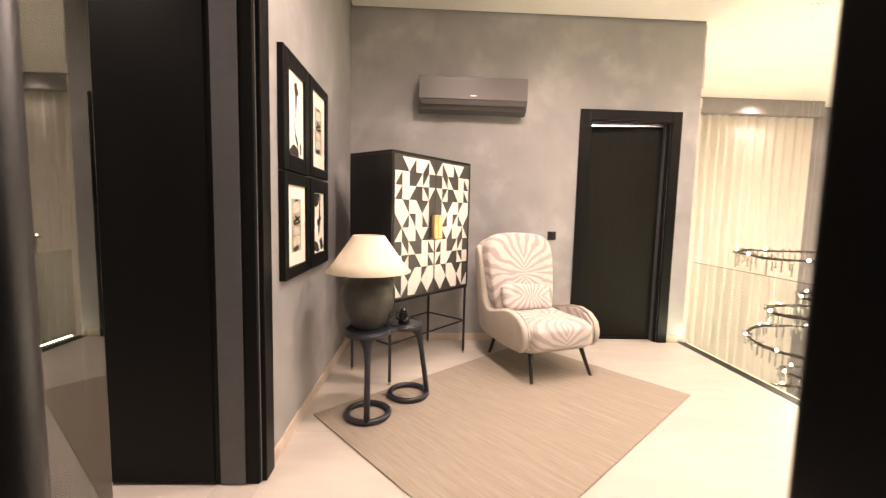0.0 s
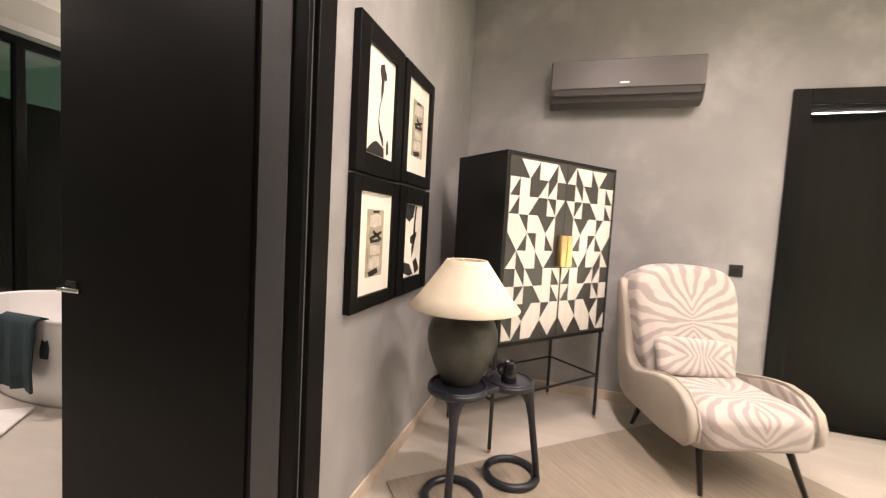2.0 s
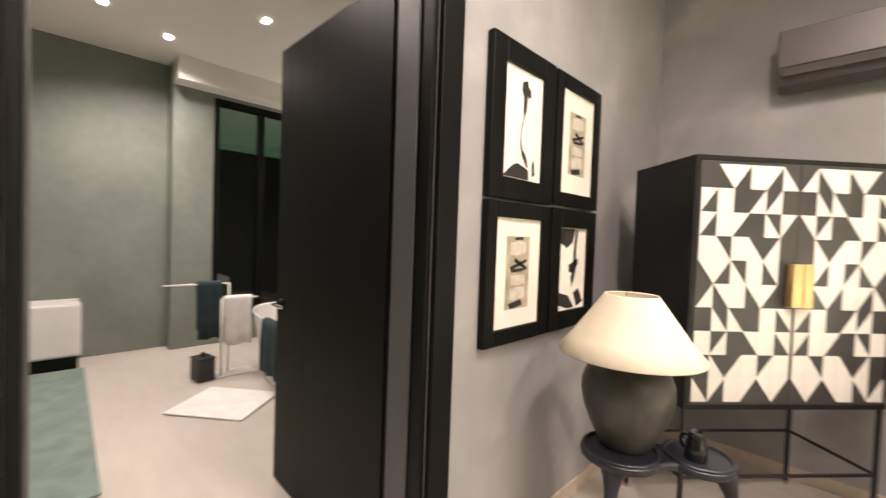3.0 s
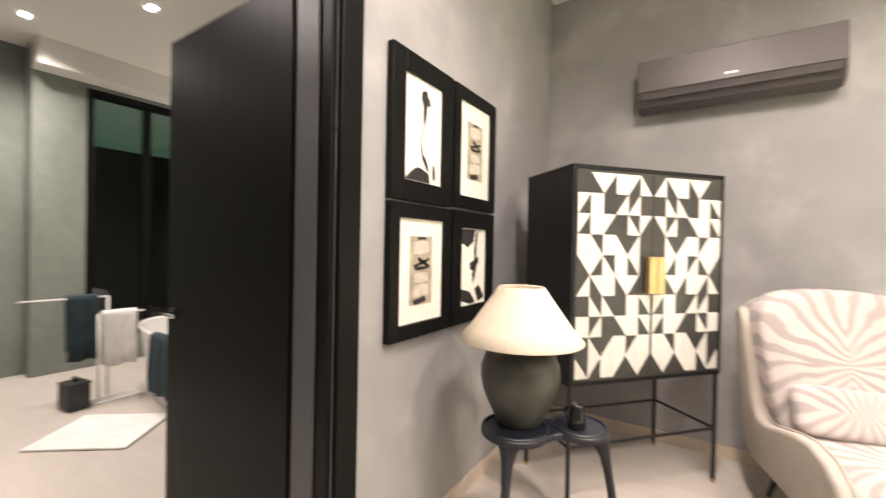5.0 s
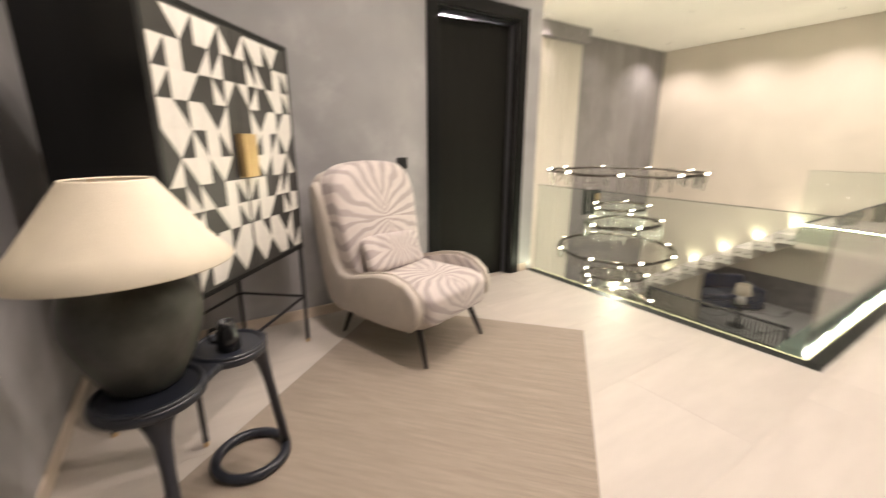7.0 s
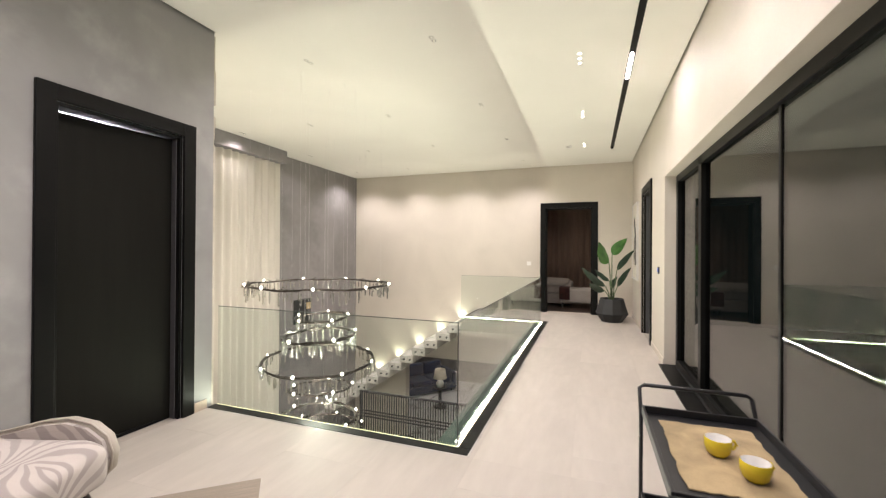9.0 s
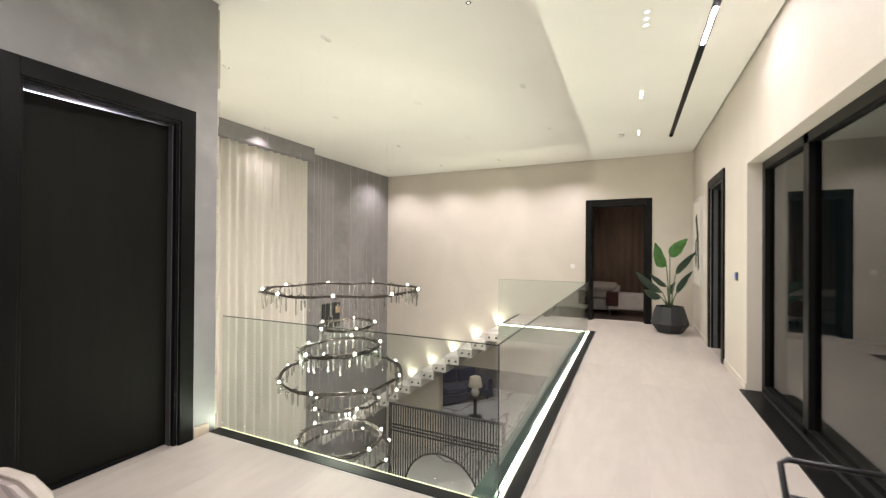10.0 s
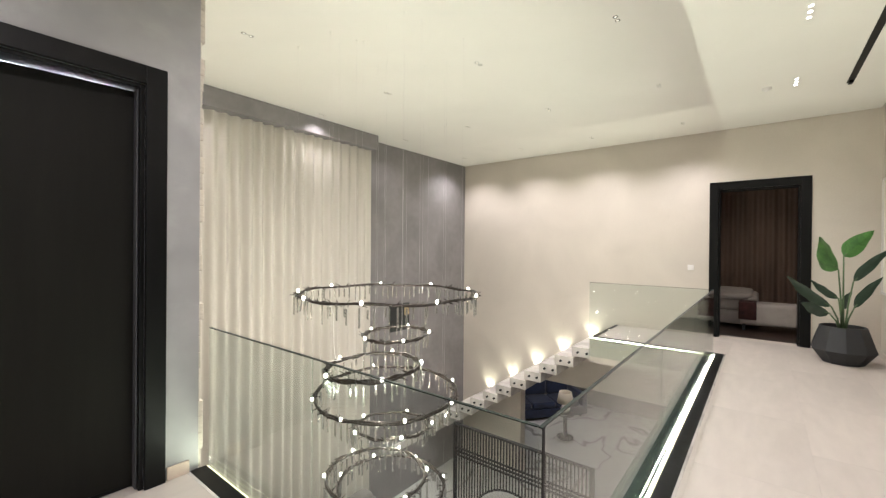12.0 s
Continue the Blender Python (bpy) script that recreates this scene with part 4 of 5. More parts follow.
PATTERN = (
    "BbaWac",
    "aWBddB",
    "aWaBca",
    "WcWcdB",
    "bacWbB",
    "dbWbaB",
    "BccBWb",
    "WdBbWb",
    "BcdWdW",
    "caWaba",
)
FLIP = {"a": "b", "b": "a", "c": "d", "d": "c"}


def make_cabinet():
    """A tall bar cabinet on a thin steel stand; local x runs along the front, local -y is the front."""
    ang = math.degrees(math.atan2(3.765 - 3.025, 0.515 + 0.12))
    c = thing("bar_cabinet", "tall black cabinet with white geometric inlay on a thin stand", "cabinet", pose(-0.12, 3.028, 0, 0, 0, ang))
    wd, dp, z0, z1 = 0.97, 0.46, 0.615, 1.722
    t = 0.022
    for nm, b in (("bottom_panel", (0, wd, 0.0, dp, z0, z0 + t, 0.002)), ("top_panel", (0, wd, 0.0, dp, z1 - t, z1, 0.002)), ("side_panel", (0, t, 0.0, dp, z0 + t, z1 - t, 0.002)),
                  ("side_panel", (wd - t, wd, 0.0, dp, z0 + t, z1 - t, 0.002)), ("back_panel", (t, wd - t, dp - 0.012, dp, z0 + t, z1 - t, 0))):
        part(nm, box(*b), M["cabinet"], c)
    dw = (wd - 2 * t) / 2
    cells = {}
    for kind in "Wabcd":
        bm = bmesh.new()
        ch, cw = (z1 - z0 - 2 * t - 0.03) / 10, (dw - 0.016) / 6
        pts = {"W": ((0, 0), (cw, 0), (cw, ch), (0, ch)), "a": ((0, ch), (0, 0), (cw, ch)), "b": ((0, ch), (cw, 0), (cw, ch)), "c": ((0, 0), (cw, 0), (0, ch)), "d": ((0, 0), (cw, 0), (cw, ch))}[kind]
        cx, cz = sum(p[0] for p in pts) / len(pts), sum(p[1] for p in pts) / len(pts)
        pts = [(x + (cx - x) * 0.001, z + (cz - z) * 0.001) for x, z in pts]
        plate(pts, -0.0025, 0.0005, "y", bm)
        bmesh.ops.recalc_face_normals(bm, faces=bm.faces[:])
        me = bpy.data.meshes.new("inlay")
        bm.to_mesh(me)
        bm.free()
        me.materials.append(M["inlay"])
        cells[kind] = me
    for side in (0, 1):
        x0 = t + side * dw
        d = part("door", box(x0 + 0.0015, x0 + dw - 0.0015, -0.001, 0.019, z0 + t + 0.002, z1 - t - 0.002, 0.001), M["cabinet_front"], c, "charcoal door with white inlay")
        for r, row in enumerate(PATTERN):
            line = row if side == 0 else "".join(FLIP.get(k, k) for k in row[::-1])
            for k, kind in enumerate(line):
                if kind == "B":
                    continue
                o = new("inlay", cells[kind])
                o.parent = d
                o.location = (x0 + 0.008 + k * cw, -0.0012, z1 - t - 0.015 - (r + 1) * ch)
        hx = x0 + dw - 0.05 if side == 0 else x0 + 0.001
        h = part("handle", box(hx, hx + 0.049, -0.042, -0.004, 1.075, 1.265, 0.003), M["gold"], d, "wide brushed brass pull")
    # stand
    r = 0.008
    for x in (0.015, wd - 0.015):
        for y in (0.015, dp - 0.015):
            part("leg", box(x - r, x + r, y - r, y + r, 0.02, z0, 0.001), M["metal"], c)
            part("foot", box(x - r, x + r, y - r, y + r, 0.0, 0.02, 0.001), M["gold"], c, "small brass foot tip")
    for y in (0.015, dp - 0.015):
        part("rail", box(0.015 + r, wd - 0.015 - r, y - 0.006, y + 0.006, 0.30, 0.312, 0.001), M["metal"], c)
    for x in (0.015, wd - 0.015):
        part("rail", box(x - 0.006, x + 0.006, 0.015 + r, dp - 0.015 - r, 0.30, 0.312, 0.001), M["metal"], c)


make_cabinet()


def make_chair():
    """A wing-backed lounge chair; local -y is the front."""
    c = thing("armchair", "cream leather wing-back lounge chair with zebra-striped fabric cushions", "armchair", pose(1.0625, 3.4905, 0, 0, 0, 18.4))
    prof = [(-0.35, 0.25), (-0.400, 0.30), (-0.412, 0.38), (-0.385, 0.455), (-0.31, 0.512), (-0.20, 0.535), (-0.08, 0.522), (0.05, 0.488), (0.16, 0.462), (0.225, 0.472), (0.268, 0.53), (0.290, 0.65), (0.312, 0.78), (0.338, 0.90),
            (0.362, 0.975), (0.395, 1.005), (0.435, 0.975), (0.445, 0.88), (0.43, 0.65), (0.398, 0.42), (0.35, 0.275), (0.25, 0.235), (-0.15, 0.23)]

    def flare(y, z):
        """Arms lean a little outwards, the wings more."""
        return 0.012 * max(0.0, min(1.0, (0.1 - y) / 0.5)) + 0.030 * max(0.0, min(1.0, (z - 0.5) / 0.5))

    for s in (-1, 1):
        bm = plate(prof, s * 0.288, s * 0.345)
        bmesh.ops.recalc_face_normals(bm, faces=bm.faces[:])
        caps = [e for f in bm.faces if len(f.verts) > 4 for e in f.edges]
        bmesh.ops.bevel(bm, geom=list(set(caps)), offset=0.022, segments=5, affect="EDGES", profile=0.5)
        for v in bm.verts:
            v.co.x += s * flare(v.co.y, v.co.z)
        part("side_panel", bm, M["leather"], c, smooth=True)
        pipe = [(s * (0.292 + flare(y, z)), y + 0.002, z + 0.001) for y, z in prof[1:15]]
        part("piping", tube(pipe, 0.0055, 8), M["leather"], c, "raised leather piping", smooth=True)
        bm = plate([(y + 0.012 if y < -0.3 else y, z - 0.014) for y, z in prof[1:11]] + [(0.24, 0.34), (-0.36, 0.30)], s * 0.272, s * 0.2885)
        for v in bm.verts:
            v.co.x += s * flare(v.co.y, v.co.z)
        part("inner_arm", bm, M["zebra_seat"], c, "zebra fabric inner arm lining")

    def arch(q):
        k = max(0, q.z) / 0.40
        q.z += 0.040 * k * (1 - (q.x / 0.36) ** 2)
        q.x *= 0.93 + 0.09 * (q.z + 0.4) / 0.8
        q.y += 0.11 * (q.z + 0.4) / 0.8
        return q

    part("back_shell", cushion(0, 0.33, 0.635, 0.342, 0.050, 0.40, 0.28, 0.3, shape=arch, nu=48, nv=26), M["leather"], c, smooth=True)
    part("seat_frame", cushion(0, -0.01, 0.290, 0.30, 0.375, 0.060, 0.3, 0.2), M["leather"], c, smooth=True)

    def back_shape(q):
        k = (q.z + 0.34) / 0.68
        q.z += 0.050 * max(0, q.z / 0.34) * (1 - (q.x / 0.33) ** 2)
        q.y += 0.17 * k - 0.022 * math.cos(q.x / 0.31 * 1.5) + 0.004 * math.sin(9 * q.z + 14 * q.x)
        q.x *= 0.90 + 0.16 * min(1.0, 1.35 * k)
        return q

    part("backrest", cushion(0, 0.175, 0.735, 0.318, 0.085, 0.335, 0.34, 0.30, shape=back_shape, nu=56, nv=34), M["zebra_back"], c, "ivory and mauve zebra fabric", smooth=True)

    def seat_shape(q):
        q.z += 0.014 * (1 - (q.x / 0.28) ** 2) - 0.030 * max(0, -q.y - 0.22) / 0.12 + 0.003 * math.sin(21 * q.x + 6 * q.y)
        if q.y < -0.18 and q.z < 0:
            q.z *= 1.25
        q.x *= 1.0 + 0.05 * max(0, -q.y - 0.1) / 0.3
        return q

    part("seat", cushion(0, -0.115, 0.382, 0.276, 0.335, 0.090, 0.36, 0.26, shape=seat_shape, nu=60, nv=28), M["zebra_seat"], c, "ivory and mauve zebra fabric", smooth=True)

    def soft(q):
        u, w = abs(q.x) / 0.24, abs(q.z) / 0.10
        q.y *= 1 - 0.55 * u * u
        q.x *= 1 + 0.08 * w * w
        q.z *= 1 + 0.10 * u * u
        q.y += 0.007 * math.sin(34 * q.x + 12 * q.z) * (1 - 0.5 * w) + 0.004 * math.sin(61 * q.x - 25 * q.z)
        return q

    pw = part("lumbar_pillow", cushion(0, 0, 0, 0.245, 0.072, 0.112, 0.5, 0.45, shape=soft, nu=72, nv=30), M["zebra_pillow"], c, "small crumpled zebra pillow", smooth=True)
    pw.matrix_basis = pose(-0.03, 0.072, 0.572, -24, 4, 3)
    for x, y, tx, ty in ((-0.247, -0.38, -0.215, -0.29), (0.307, -0.38, 0.245, -0.29), (-0.215, 0.378, -0.19, 0.27), (0.270, 0.378, 0.21, 0.27)):
        part("leg", tube([(tx, ty, 0.27), ((x + tx) / 2, (y + ty) / 2, 0.135), (x, y, 0.0)], [0.021, 0.017, 0.012], 14), M["ebony"], c, smooth=True)


make_chair()


def make_side_table():
    """A two-lobed table: both round tops flow into one another, each with a leg that ends in a ring."""
    t = thing("side_table", "blue-black double-topped side table with ring-shaped feet", "side table")
    c1, c2 = Vector((-0.222, 2.605)), Vector((-0.005, 2.775))
    axis = (c2 - c1)
    n = 72
    bm = bmesh.new()
    r1, r2, top = 0.142, 0.122, 0.55
    d = axis.length
    ax = axis.normalized()
    side = Vector((-ax.y, ax.x))
    outline = []
    for i in range(n):
        a = 2 * math.pi * i / n
        p = c1 + Vector((math.cos(a), math.sin(a))) * r1
        if (p - c1).dot(ax) < 0.105:
            outline.append((a, p))
    outline.sort(key=lambda q: (q[0] - math.atan2(ax.y, ax.x)) % (2 * math.pi))
    pts = [q[1] for q in outline]
    right = []
    for i in range(n):
        a = 2 * math.pi * i / n
        p = c2 + Vector((math.cos(a), math.sin(a))) * r2
        if (p - c2).dot(-ax) < 0.100:
            right.append((a, p))
    right.sort(key=lambda q: (q[0] - math.atan2(-ax.y, -ax.x)) % (2 * math.pi))
    neck = lambda s: c1 + ax * d * 0.5 + side * s * 0.082
    allp = pts + [neck(-1)] + [q[1] for q in right] + [neck(1)]
    bm = plate([(p.x, p.y) for p in allp], top - 0.030, top, "z")
    bmesh.ops.recalc_face_normals(bm, faces=bm.faces[:])
    bmesh.ops.bevel(bm, geom=[e for f in bm.faces if len(f.verts) > 4 for e in f.edges], offset=0.011, segments=3, affect="EDGES", profile=0.5)
    part("tabletop", bm, M["table"], t)
    for c, r in ((c1, r1), (c2, r2)):
        part("rim", tube(circle(c.x, c.y, top + 0.001, r - 0.012, 48), 0.008, 8, ring=True), M["table"], t, smooth=True)
    for name, pts, rad in (("leg", [(-0.210, 2.530, 0.535), (-0.209, 2.522, 0.515), (-0.207, 2.506, 0.485), (-0.205, 2.494, 0.44), (-0.203, 2.48, 0.36), (-0.202, 2.458, 0.15), (-0.202, 2.446, 0.02)], [0.064, 0.054, 0.034, 0.023, 0.018, 0.018, 0.020]),
                           ("leg", [(0.065, 2.788, 0.535), (0.072, 2.79, 0.515), (0.088, 2.794, 0.485), (0.100, 2.80, 0.44), (0.113, 2.81, 0.36), (0.142, 2.84, 0.15), (0.156, 2.855, 0.02)], [0.058, 0.048, 0.032, 0.022, 0.017, 0.017, 0.019])):
        part(name, tube(pts, rad, 14), M["table"], t, smooth=True)
    for cx, cy in ((-0.213, 2.573), (0.026, 2.858)):
        part("ring_foot", tube(circle(cx, cy, 0.030, 0.128), 0.019, 12, ring=True, flat=1.0), M["table"], t, smooth=True)


make_side_table()


def make_lamp():
    l = thing("table_lamp", "dark grey-green ceramic urn lamp with a cream cone shade", "lamp", pose(-0.225, 2.655, 0.552))
    part("base", lathe([(0.0, 0.0), (0.085, 0.0), (0.092, 0.006), (0.105, 0.03), (0.135, 0.09), (0.158, 0.15), (0.168, 0.20), (0.166, 0.245), (0.150, 0.29), (0.118, 0.325), (0.085, 0.345), (0.06, 0.352), (0.056, 0.37), (0.0, 0.372)], 56), M["urn"], l, smooth=True)
    part("neck", lathe([(0.0, 0.37), (0.014, 0.37), (0.014, 0.55), (0.0, 0.55)], 16), M["gold"], l, "slim brass neck")
    part("shade", lathe([(0.258, 0.358), (0.262, 0.356), (0.264, 0.360), (0.213, 0.418), (0.100, 0.578), (0.098, 0.582), (0.094, 0.579), (0.208, 0.415), (0.258, 0.358)], 72), M["shade"], l, "cream linen cone shade", smooth=True)
    part("shade_ring", tube(circle(0, 0, 0.578, 0.096, 40), 0.003, 6, ring=True), M["shade"], l)
    for k in range(3):
        a = 2.1 * k
        part("spider_arm", tube([(0, 0, 0.548), (0.096 * math.cos(a), 0.096 * math.sin(a), 0.578)], 0.0025, 6), M["gold"], l)


make_lamp()

m = thing("mug", "black glazed stoneware mug on the side table", "mug", pose(-0.005, 2.745, 0.552, 0, 0, 160))
part("cup", lathe([(0.0, 0.0), (0.036, 0.0), (0.038, 0.004), (0.036, 0.05), (0.027, 0.085), (0.026, 0.10), (0.022, 0.10), (0.022, 0.05), (0.0, 0.02)], 36), M["mug"], m, smooth=True)
part("handle", tube([(0.033, 0, 0.075), (0.052, 0, 0.07), (0.06, 0, 0.05), (0.052, 0, 0.028), (0.035, 0, 0.022)], 0.006, 10), M["mug"], m, smooth=True)


def picture(y0, y1, z0, z1, style):
    names = {"figure": "black-framed brush figure on white paper", "matted": "black-framed taupe print in a wide white mount", "slash": "black-framed black slash on white paper"}
    p = thing("picture", names[style] + " on the grey wall", "picture", pose(WEST, (y0 + y1) / 2, (z0 + z1) / 2, 0, 0, 0), "four framed prints")
    w, h = (y1 - y0) / 2, (z1 - z0) / 2
    f = 0.062 if style == "matted" else 0.085
    for b in ((-w, -w + f, -h, h), (w - f, w, -h, h), (-w + f, w - f, h - f, h), (-w + f, w - f, -h, -h + f)):
        part("frame", box(0.001, 0.034, b[0], b[1], b[2], b[3], 0.004), M["black"], p)
    part("paper", box(0.002, 0.020, -w + f, w - f, -h + f, h - f), M["paper"], p)
    iw, ih = w - f, h - f
    if style == "matted":
        aw, ah = 0.082, 0.148
        part("print", box(0.020, 0.0205, -aw, aw, -ah, ah), M["taupe"], p)
        for y, z, a, b in ((0.0, 0.10, 0.055, 0.026), (0.005, -0.03, 0.05, 0.02), (0.0, -0.085, 0.052, 0.024)):
            part("wash", plate([(y - a, z - b), (y - a * 0.2, z - b * 1.15), (y + a, z - b * 0.8), (y + a * 0.9, z + b), (y, z + b * 1.1), (y - a * 1.02, z + b * 0.8)], 0.0205, 0.0212), M["taupe_light"], p)
        for pts in ([(-0.055, 0.025), (0.06, 0.055), (0.062, 0.043), (-0.05, 0.010)], [(-0.02, 0.06), (0.065, 0.02), (0.06, 0.008), (-0.028, 0.045)], [(-0.045, 0.015), (0.045, 0.018), (0.045, 0.006), (-0.045, 0.0)],
                    [(-0.06, -0.125), (0.03, -0.112), (0.04, -0.135), (-0.045, -0.148)], [(-0.03, 0.142), (0.03, 0.146), (0.035, 0.136), (-0.025, 0.132)]):
            part("brush_mark", plate(pts, 0.0212, 0.0220), M["ink"], p)
    elif style == "figure":
        for pts in ([(-0.015, 0.17), (0.02, 0.185), (0.03, 0.16), (0.045, 0.15), (0.05, 0.125), (0.03, 0.115), (0.025, 0.13), (0.02, 0.07), (0.005, 0.02), (-0.004, 0.06), (-0.002, 0.11), (-0.018, 0.14)],
                    [(0.004, 0.03), (-0.01, -0.02), (-0.012, -0.06), (0.002, -0.10), (0.018, -0.11), (0.035, -0.135), (0.042, -0.165), (0.030, -0.165), (0.012, -0.14), (-0.006, -0.12), (-0.018, -0.07), (-0.012, 0.0)],
                    [(-iw + 0.01, -ih + 0.005), (0.05, -ih + 0.005), (0.045, -0.175), (0.01, -0.165), (-0.03, -0.155), (-0.06, -0.165), (-0.09, -0.185)],
                    [(0.075, -ih + 0.02), (0.095, -ih + 0.03), (0.088, -0.135), (0.078, -0.13), (0.07, -0.16)]):
            part("brush_mark", plate([(max(-iw + 0.004, min(iw - 0.004, y)), max(-ih + 0.004, z)) for y, z in pts], 0.0205, 0.0215), M["ink"], p)
    else:
        for pts in ([(-iw + 0.005, ih - 0.005), (0.02, ih - 0.005), (0.0, 0.13), (-0.06, 0.10), (-iw + 0.005, 0.13)], [(0.03, ih - 0.01), (0.05, ih - 0.01), (0.035, 0.10), (0.04, 0.0), (0.02, -0.06), (0.0, -0.09), (-0.01, -0.04), (0.015, 0.0), (0.01, 0.08)],
                    [(-0.035, 0.02), (0.06, 0.05), (0.058, 0.02), (0.0, -0.02), (-0.03, -0.015)], [(-iw + 0.01, -0.11), (-0.03, -0.13), (0.03, -0.19), (-0.03, -ih + 0.005), (-iw + 0.01, -ih + 0.03)], [(0.02, -0.12), (0.07, -0.10), (iw - 0.01, -0.17), (0.06, -ih + 0.01), (0.045, -0.16)]):
            part("brush_mark", plate(pts, 0.0205, 0.0215), M["ink"], p)


picture(2.212, 2.655, 1.487, 2.098, "figure")
picture(2.675, 3.118, 1.495, 2.098, "matted")
picture(2.212, 2.655, 0.912, 1.477, "matted")
picture(2.675, 3.118, 0.912, 1.480, "slash")


def make_ac():
    a = thing("air_conditioner", "anthracite wall-mounted split air conditioner above the cabinet", "air conditioner", pose(0.03, NORTH, 2.205))
    w, h, d = 1.01, 0.332, 0.19
    prof = [(0, 0.02), (-0.10, 0.0), (-0.16, 0.03), (-0.185, 0.085), (-d, 0.12), (-d + 0.002, h - 0.03), (-d + 0.02, h - 0.008), (-d + 0.05, h), (0, h)]
    bm = plate(prof, 0, w)
    bmesh.ops.recalc_face_normals(bm, faces=bm.faces[:])
    bmesh.ops.bevel(bm, geom=[e for f in bm.faces if len(f.verts) > 4 for e in f.edges], offset=0.012, segments=3, affect="EDGES", profile=0.5)
    part("body", bm, M["ac_dark"], a, smooth=False)
    part("front_panel", box(0.004, w - 0.004, -d - 0.006, -d + 0.004, 0.118, h - 0.012, 0.005), M["ac"], a, "satin grey front panel")
    fl = part("air_flap", box(0.03, w - 0.03, -0.195, -0.187, 0.030, 0.108, 0.003), M["ac_dark"], a, "closed air flap")
    fl.matrix_basis = pose(0, -0.02, -0.009, -14, 0, 0)
    part("badge", box(w * 0.5 - 0.03, w * 0.5 + 0.03, -d - 0.0075, -d - 0.0055, 0.148, 0.158, 0.0005), M["badge"], a, "small silver badge")


make_ac()

s = thing("light_switch", "square black socket plate on the grey wall", "switch", pose(1.382, NORTH, 1.08))
part("plate", box(-0.043, 0.043, -0.012, 0, -0.043, 0.043, 0.004), M["switch"], s)
part("insert", box(-0.024, 0.024, -0.014, -0.012, -0.024, 0.024, 0.001), M["metal"], s)

# ---- trolley by the window ----
def make_trolley():
    t = thing("bar_trolley", "black two-tier bar trolley with tray tops by the window", "trolley", pose(1.93, 0.65, 0))
    hx, hy = 0.36, 0.225
    for z in (0.60, 0.20):
        tray = part("tray", box(-hx, hx, -hy, hy, z - 0.006, z), M["metal"], t)
        for b in ((-hx, hx, -hy, -hy + 0.012), (-hx, hx, hy - 0.012, hy), (-hx, -hx + 0.012, -hy + 0.012, hy - 0.012), (hx - 0.012, hx, -hy + 0.012, hy - 0.012)):
            part("rim", box(*b, z, z + 0.032, 0.002), M["metal"], tray)
    for s in (-1, 1):
        x = s * (hx + 0.012)
        x2 = x + s * 0.07
        top = 0.70
        path = [(x, -hy, 0.05), (x, -hy, 0.62), (x, hy, 0.62), (x, hy, 0.05)] if s < 0 else [(x, -hy, 0.05), (x, -hy, 0.58), (x2, -hy, top - 0.015), (x2, -hy + 0.02, top), (x2, hy - 0.02, top), (x2, hy, top - 0.015), (x, hy, 0.58), (x, hy, 0.05)]
        part("handle_frame", tube(path, 0.009, 10), M["metal"], t, smooth=True)
        for y in (-hy, hy):
            w = part("wheel", lathe([(0.0, -0.01), (0.025, -0.01), (0.027, 0.0), (0.025, 0.01), (0.0, 0.01)], 20), M["metal"], t)
            w.matrix_basis = pose(x, y, 0.027, 90, 0, 0)
    rnd = random.Random(4)
    for z in (0.602, 0.202):
        out = []
        for i in range(60):
            u = i / 60 * 4
            a, b = 0.27, 0.165
            k = u % 1
            q = [(-a + 2 * a * k, -b), (a, -b + 2 * b * k), (a - 2 * a * k, b), (-a, b - 2 * b * k)][int(u)]
            out.append((q[0] + rnd.uniform(-0.006, 0.006), q[1] + rnd.uniform(-0.006, 0.006)))
        mt = tagged(part("place_mat", plate(out, 0, 0.004, "z"), M["hessian"]), "frayed natural hessian mat lying on the trolley tray", "mat", "hessian mats")
        mt.matrix_basis = pose(1.93, 0.65, z)


make_trolley()


def make_cup(x, y, z, turn):
    c = thing("coffee_cup", "round yellow ceramic coffee cup with a white inside", "cup", pose(x, y, z, 0, 0, turn), "yellow cups on the trolley")
    part("bowl", lathe([(0.0, 0.0), (0.024, 0.0), (0.036, 0.012), (0.043, 0.035), (0.043, 0.06), (0.0405, 0.062)], 36), M["yellow"], c, smooth=True)
    part("inside", lathe([(0.0405, 0.062), (0.038, 0.058), (0.036, 0.03), (0.022, 0.010), (0.0, 0.008)], 36), M["tub"], c, "white glazed inside", smooth=True)
    part("handle", tube([(0.040, 0, 0.048), (0.058, 0, 0.05), (0.066, 0, 0.036), (0.056, 0, 0.022), (0.040, 0, 0.020)], 0.005, 10), M["yellow"], c, smooth=True)


make_cup(1.93, 0.665, 0.607, -70)
make_cup(1.78, 0.60, 0.607, -60)

# ---- gallery: plant, picture, thermostat, lights in the ceiling ----
def leaf_mesh(length, width, bend, droop=0.0):
    bm = bmesh.new()
    n = 12
    rows = []
    for i in range(n + 1):
        t = i / n
        w = width * math.sin(math.pi * min(1, t ** 0.8)) ** 0.8 * (1 - 0.15 * t) + 0.001
        z = length * t - droop * t * t * length
        y = -bend * t * t
        rows.append([bm.verts.new((w * k, y + 0.25 * w * abs(k) + 0.006 * math.sin(16 * t + 3 * k), z)) for k in (-1, -0.5, 0, 0.5, 1)])
    for a, b in zip(rows, rows[1:]):
        for k in range(4):
            bm.faces.new((a[k], a[k + 1], b[k + 1], b[k]))
    return bm


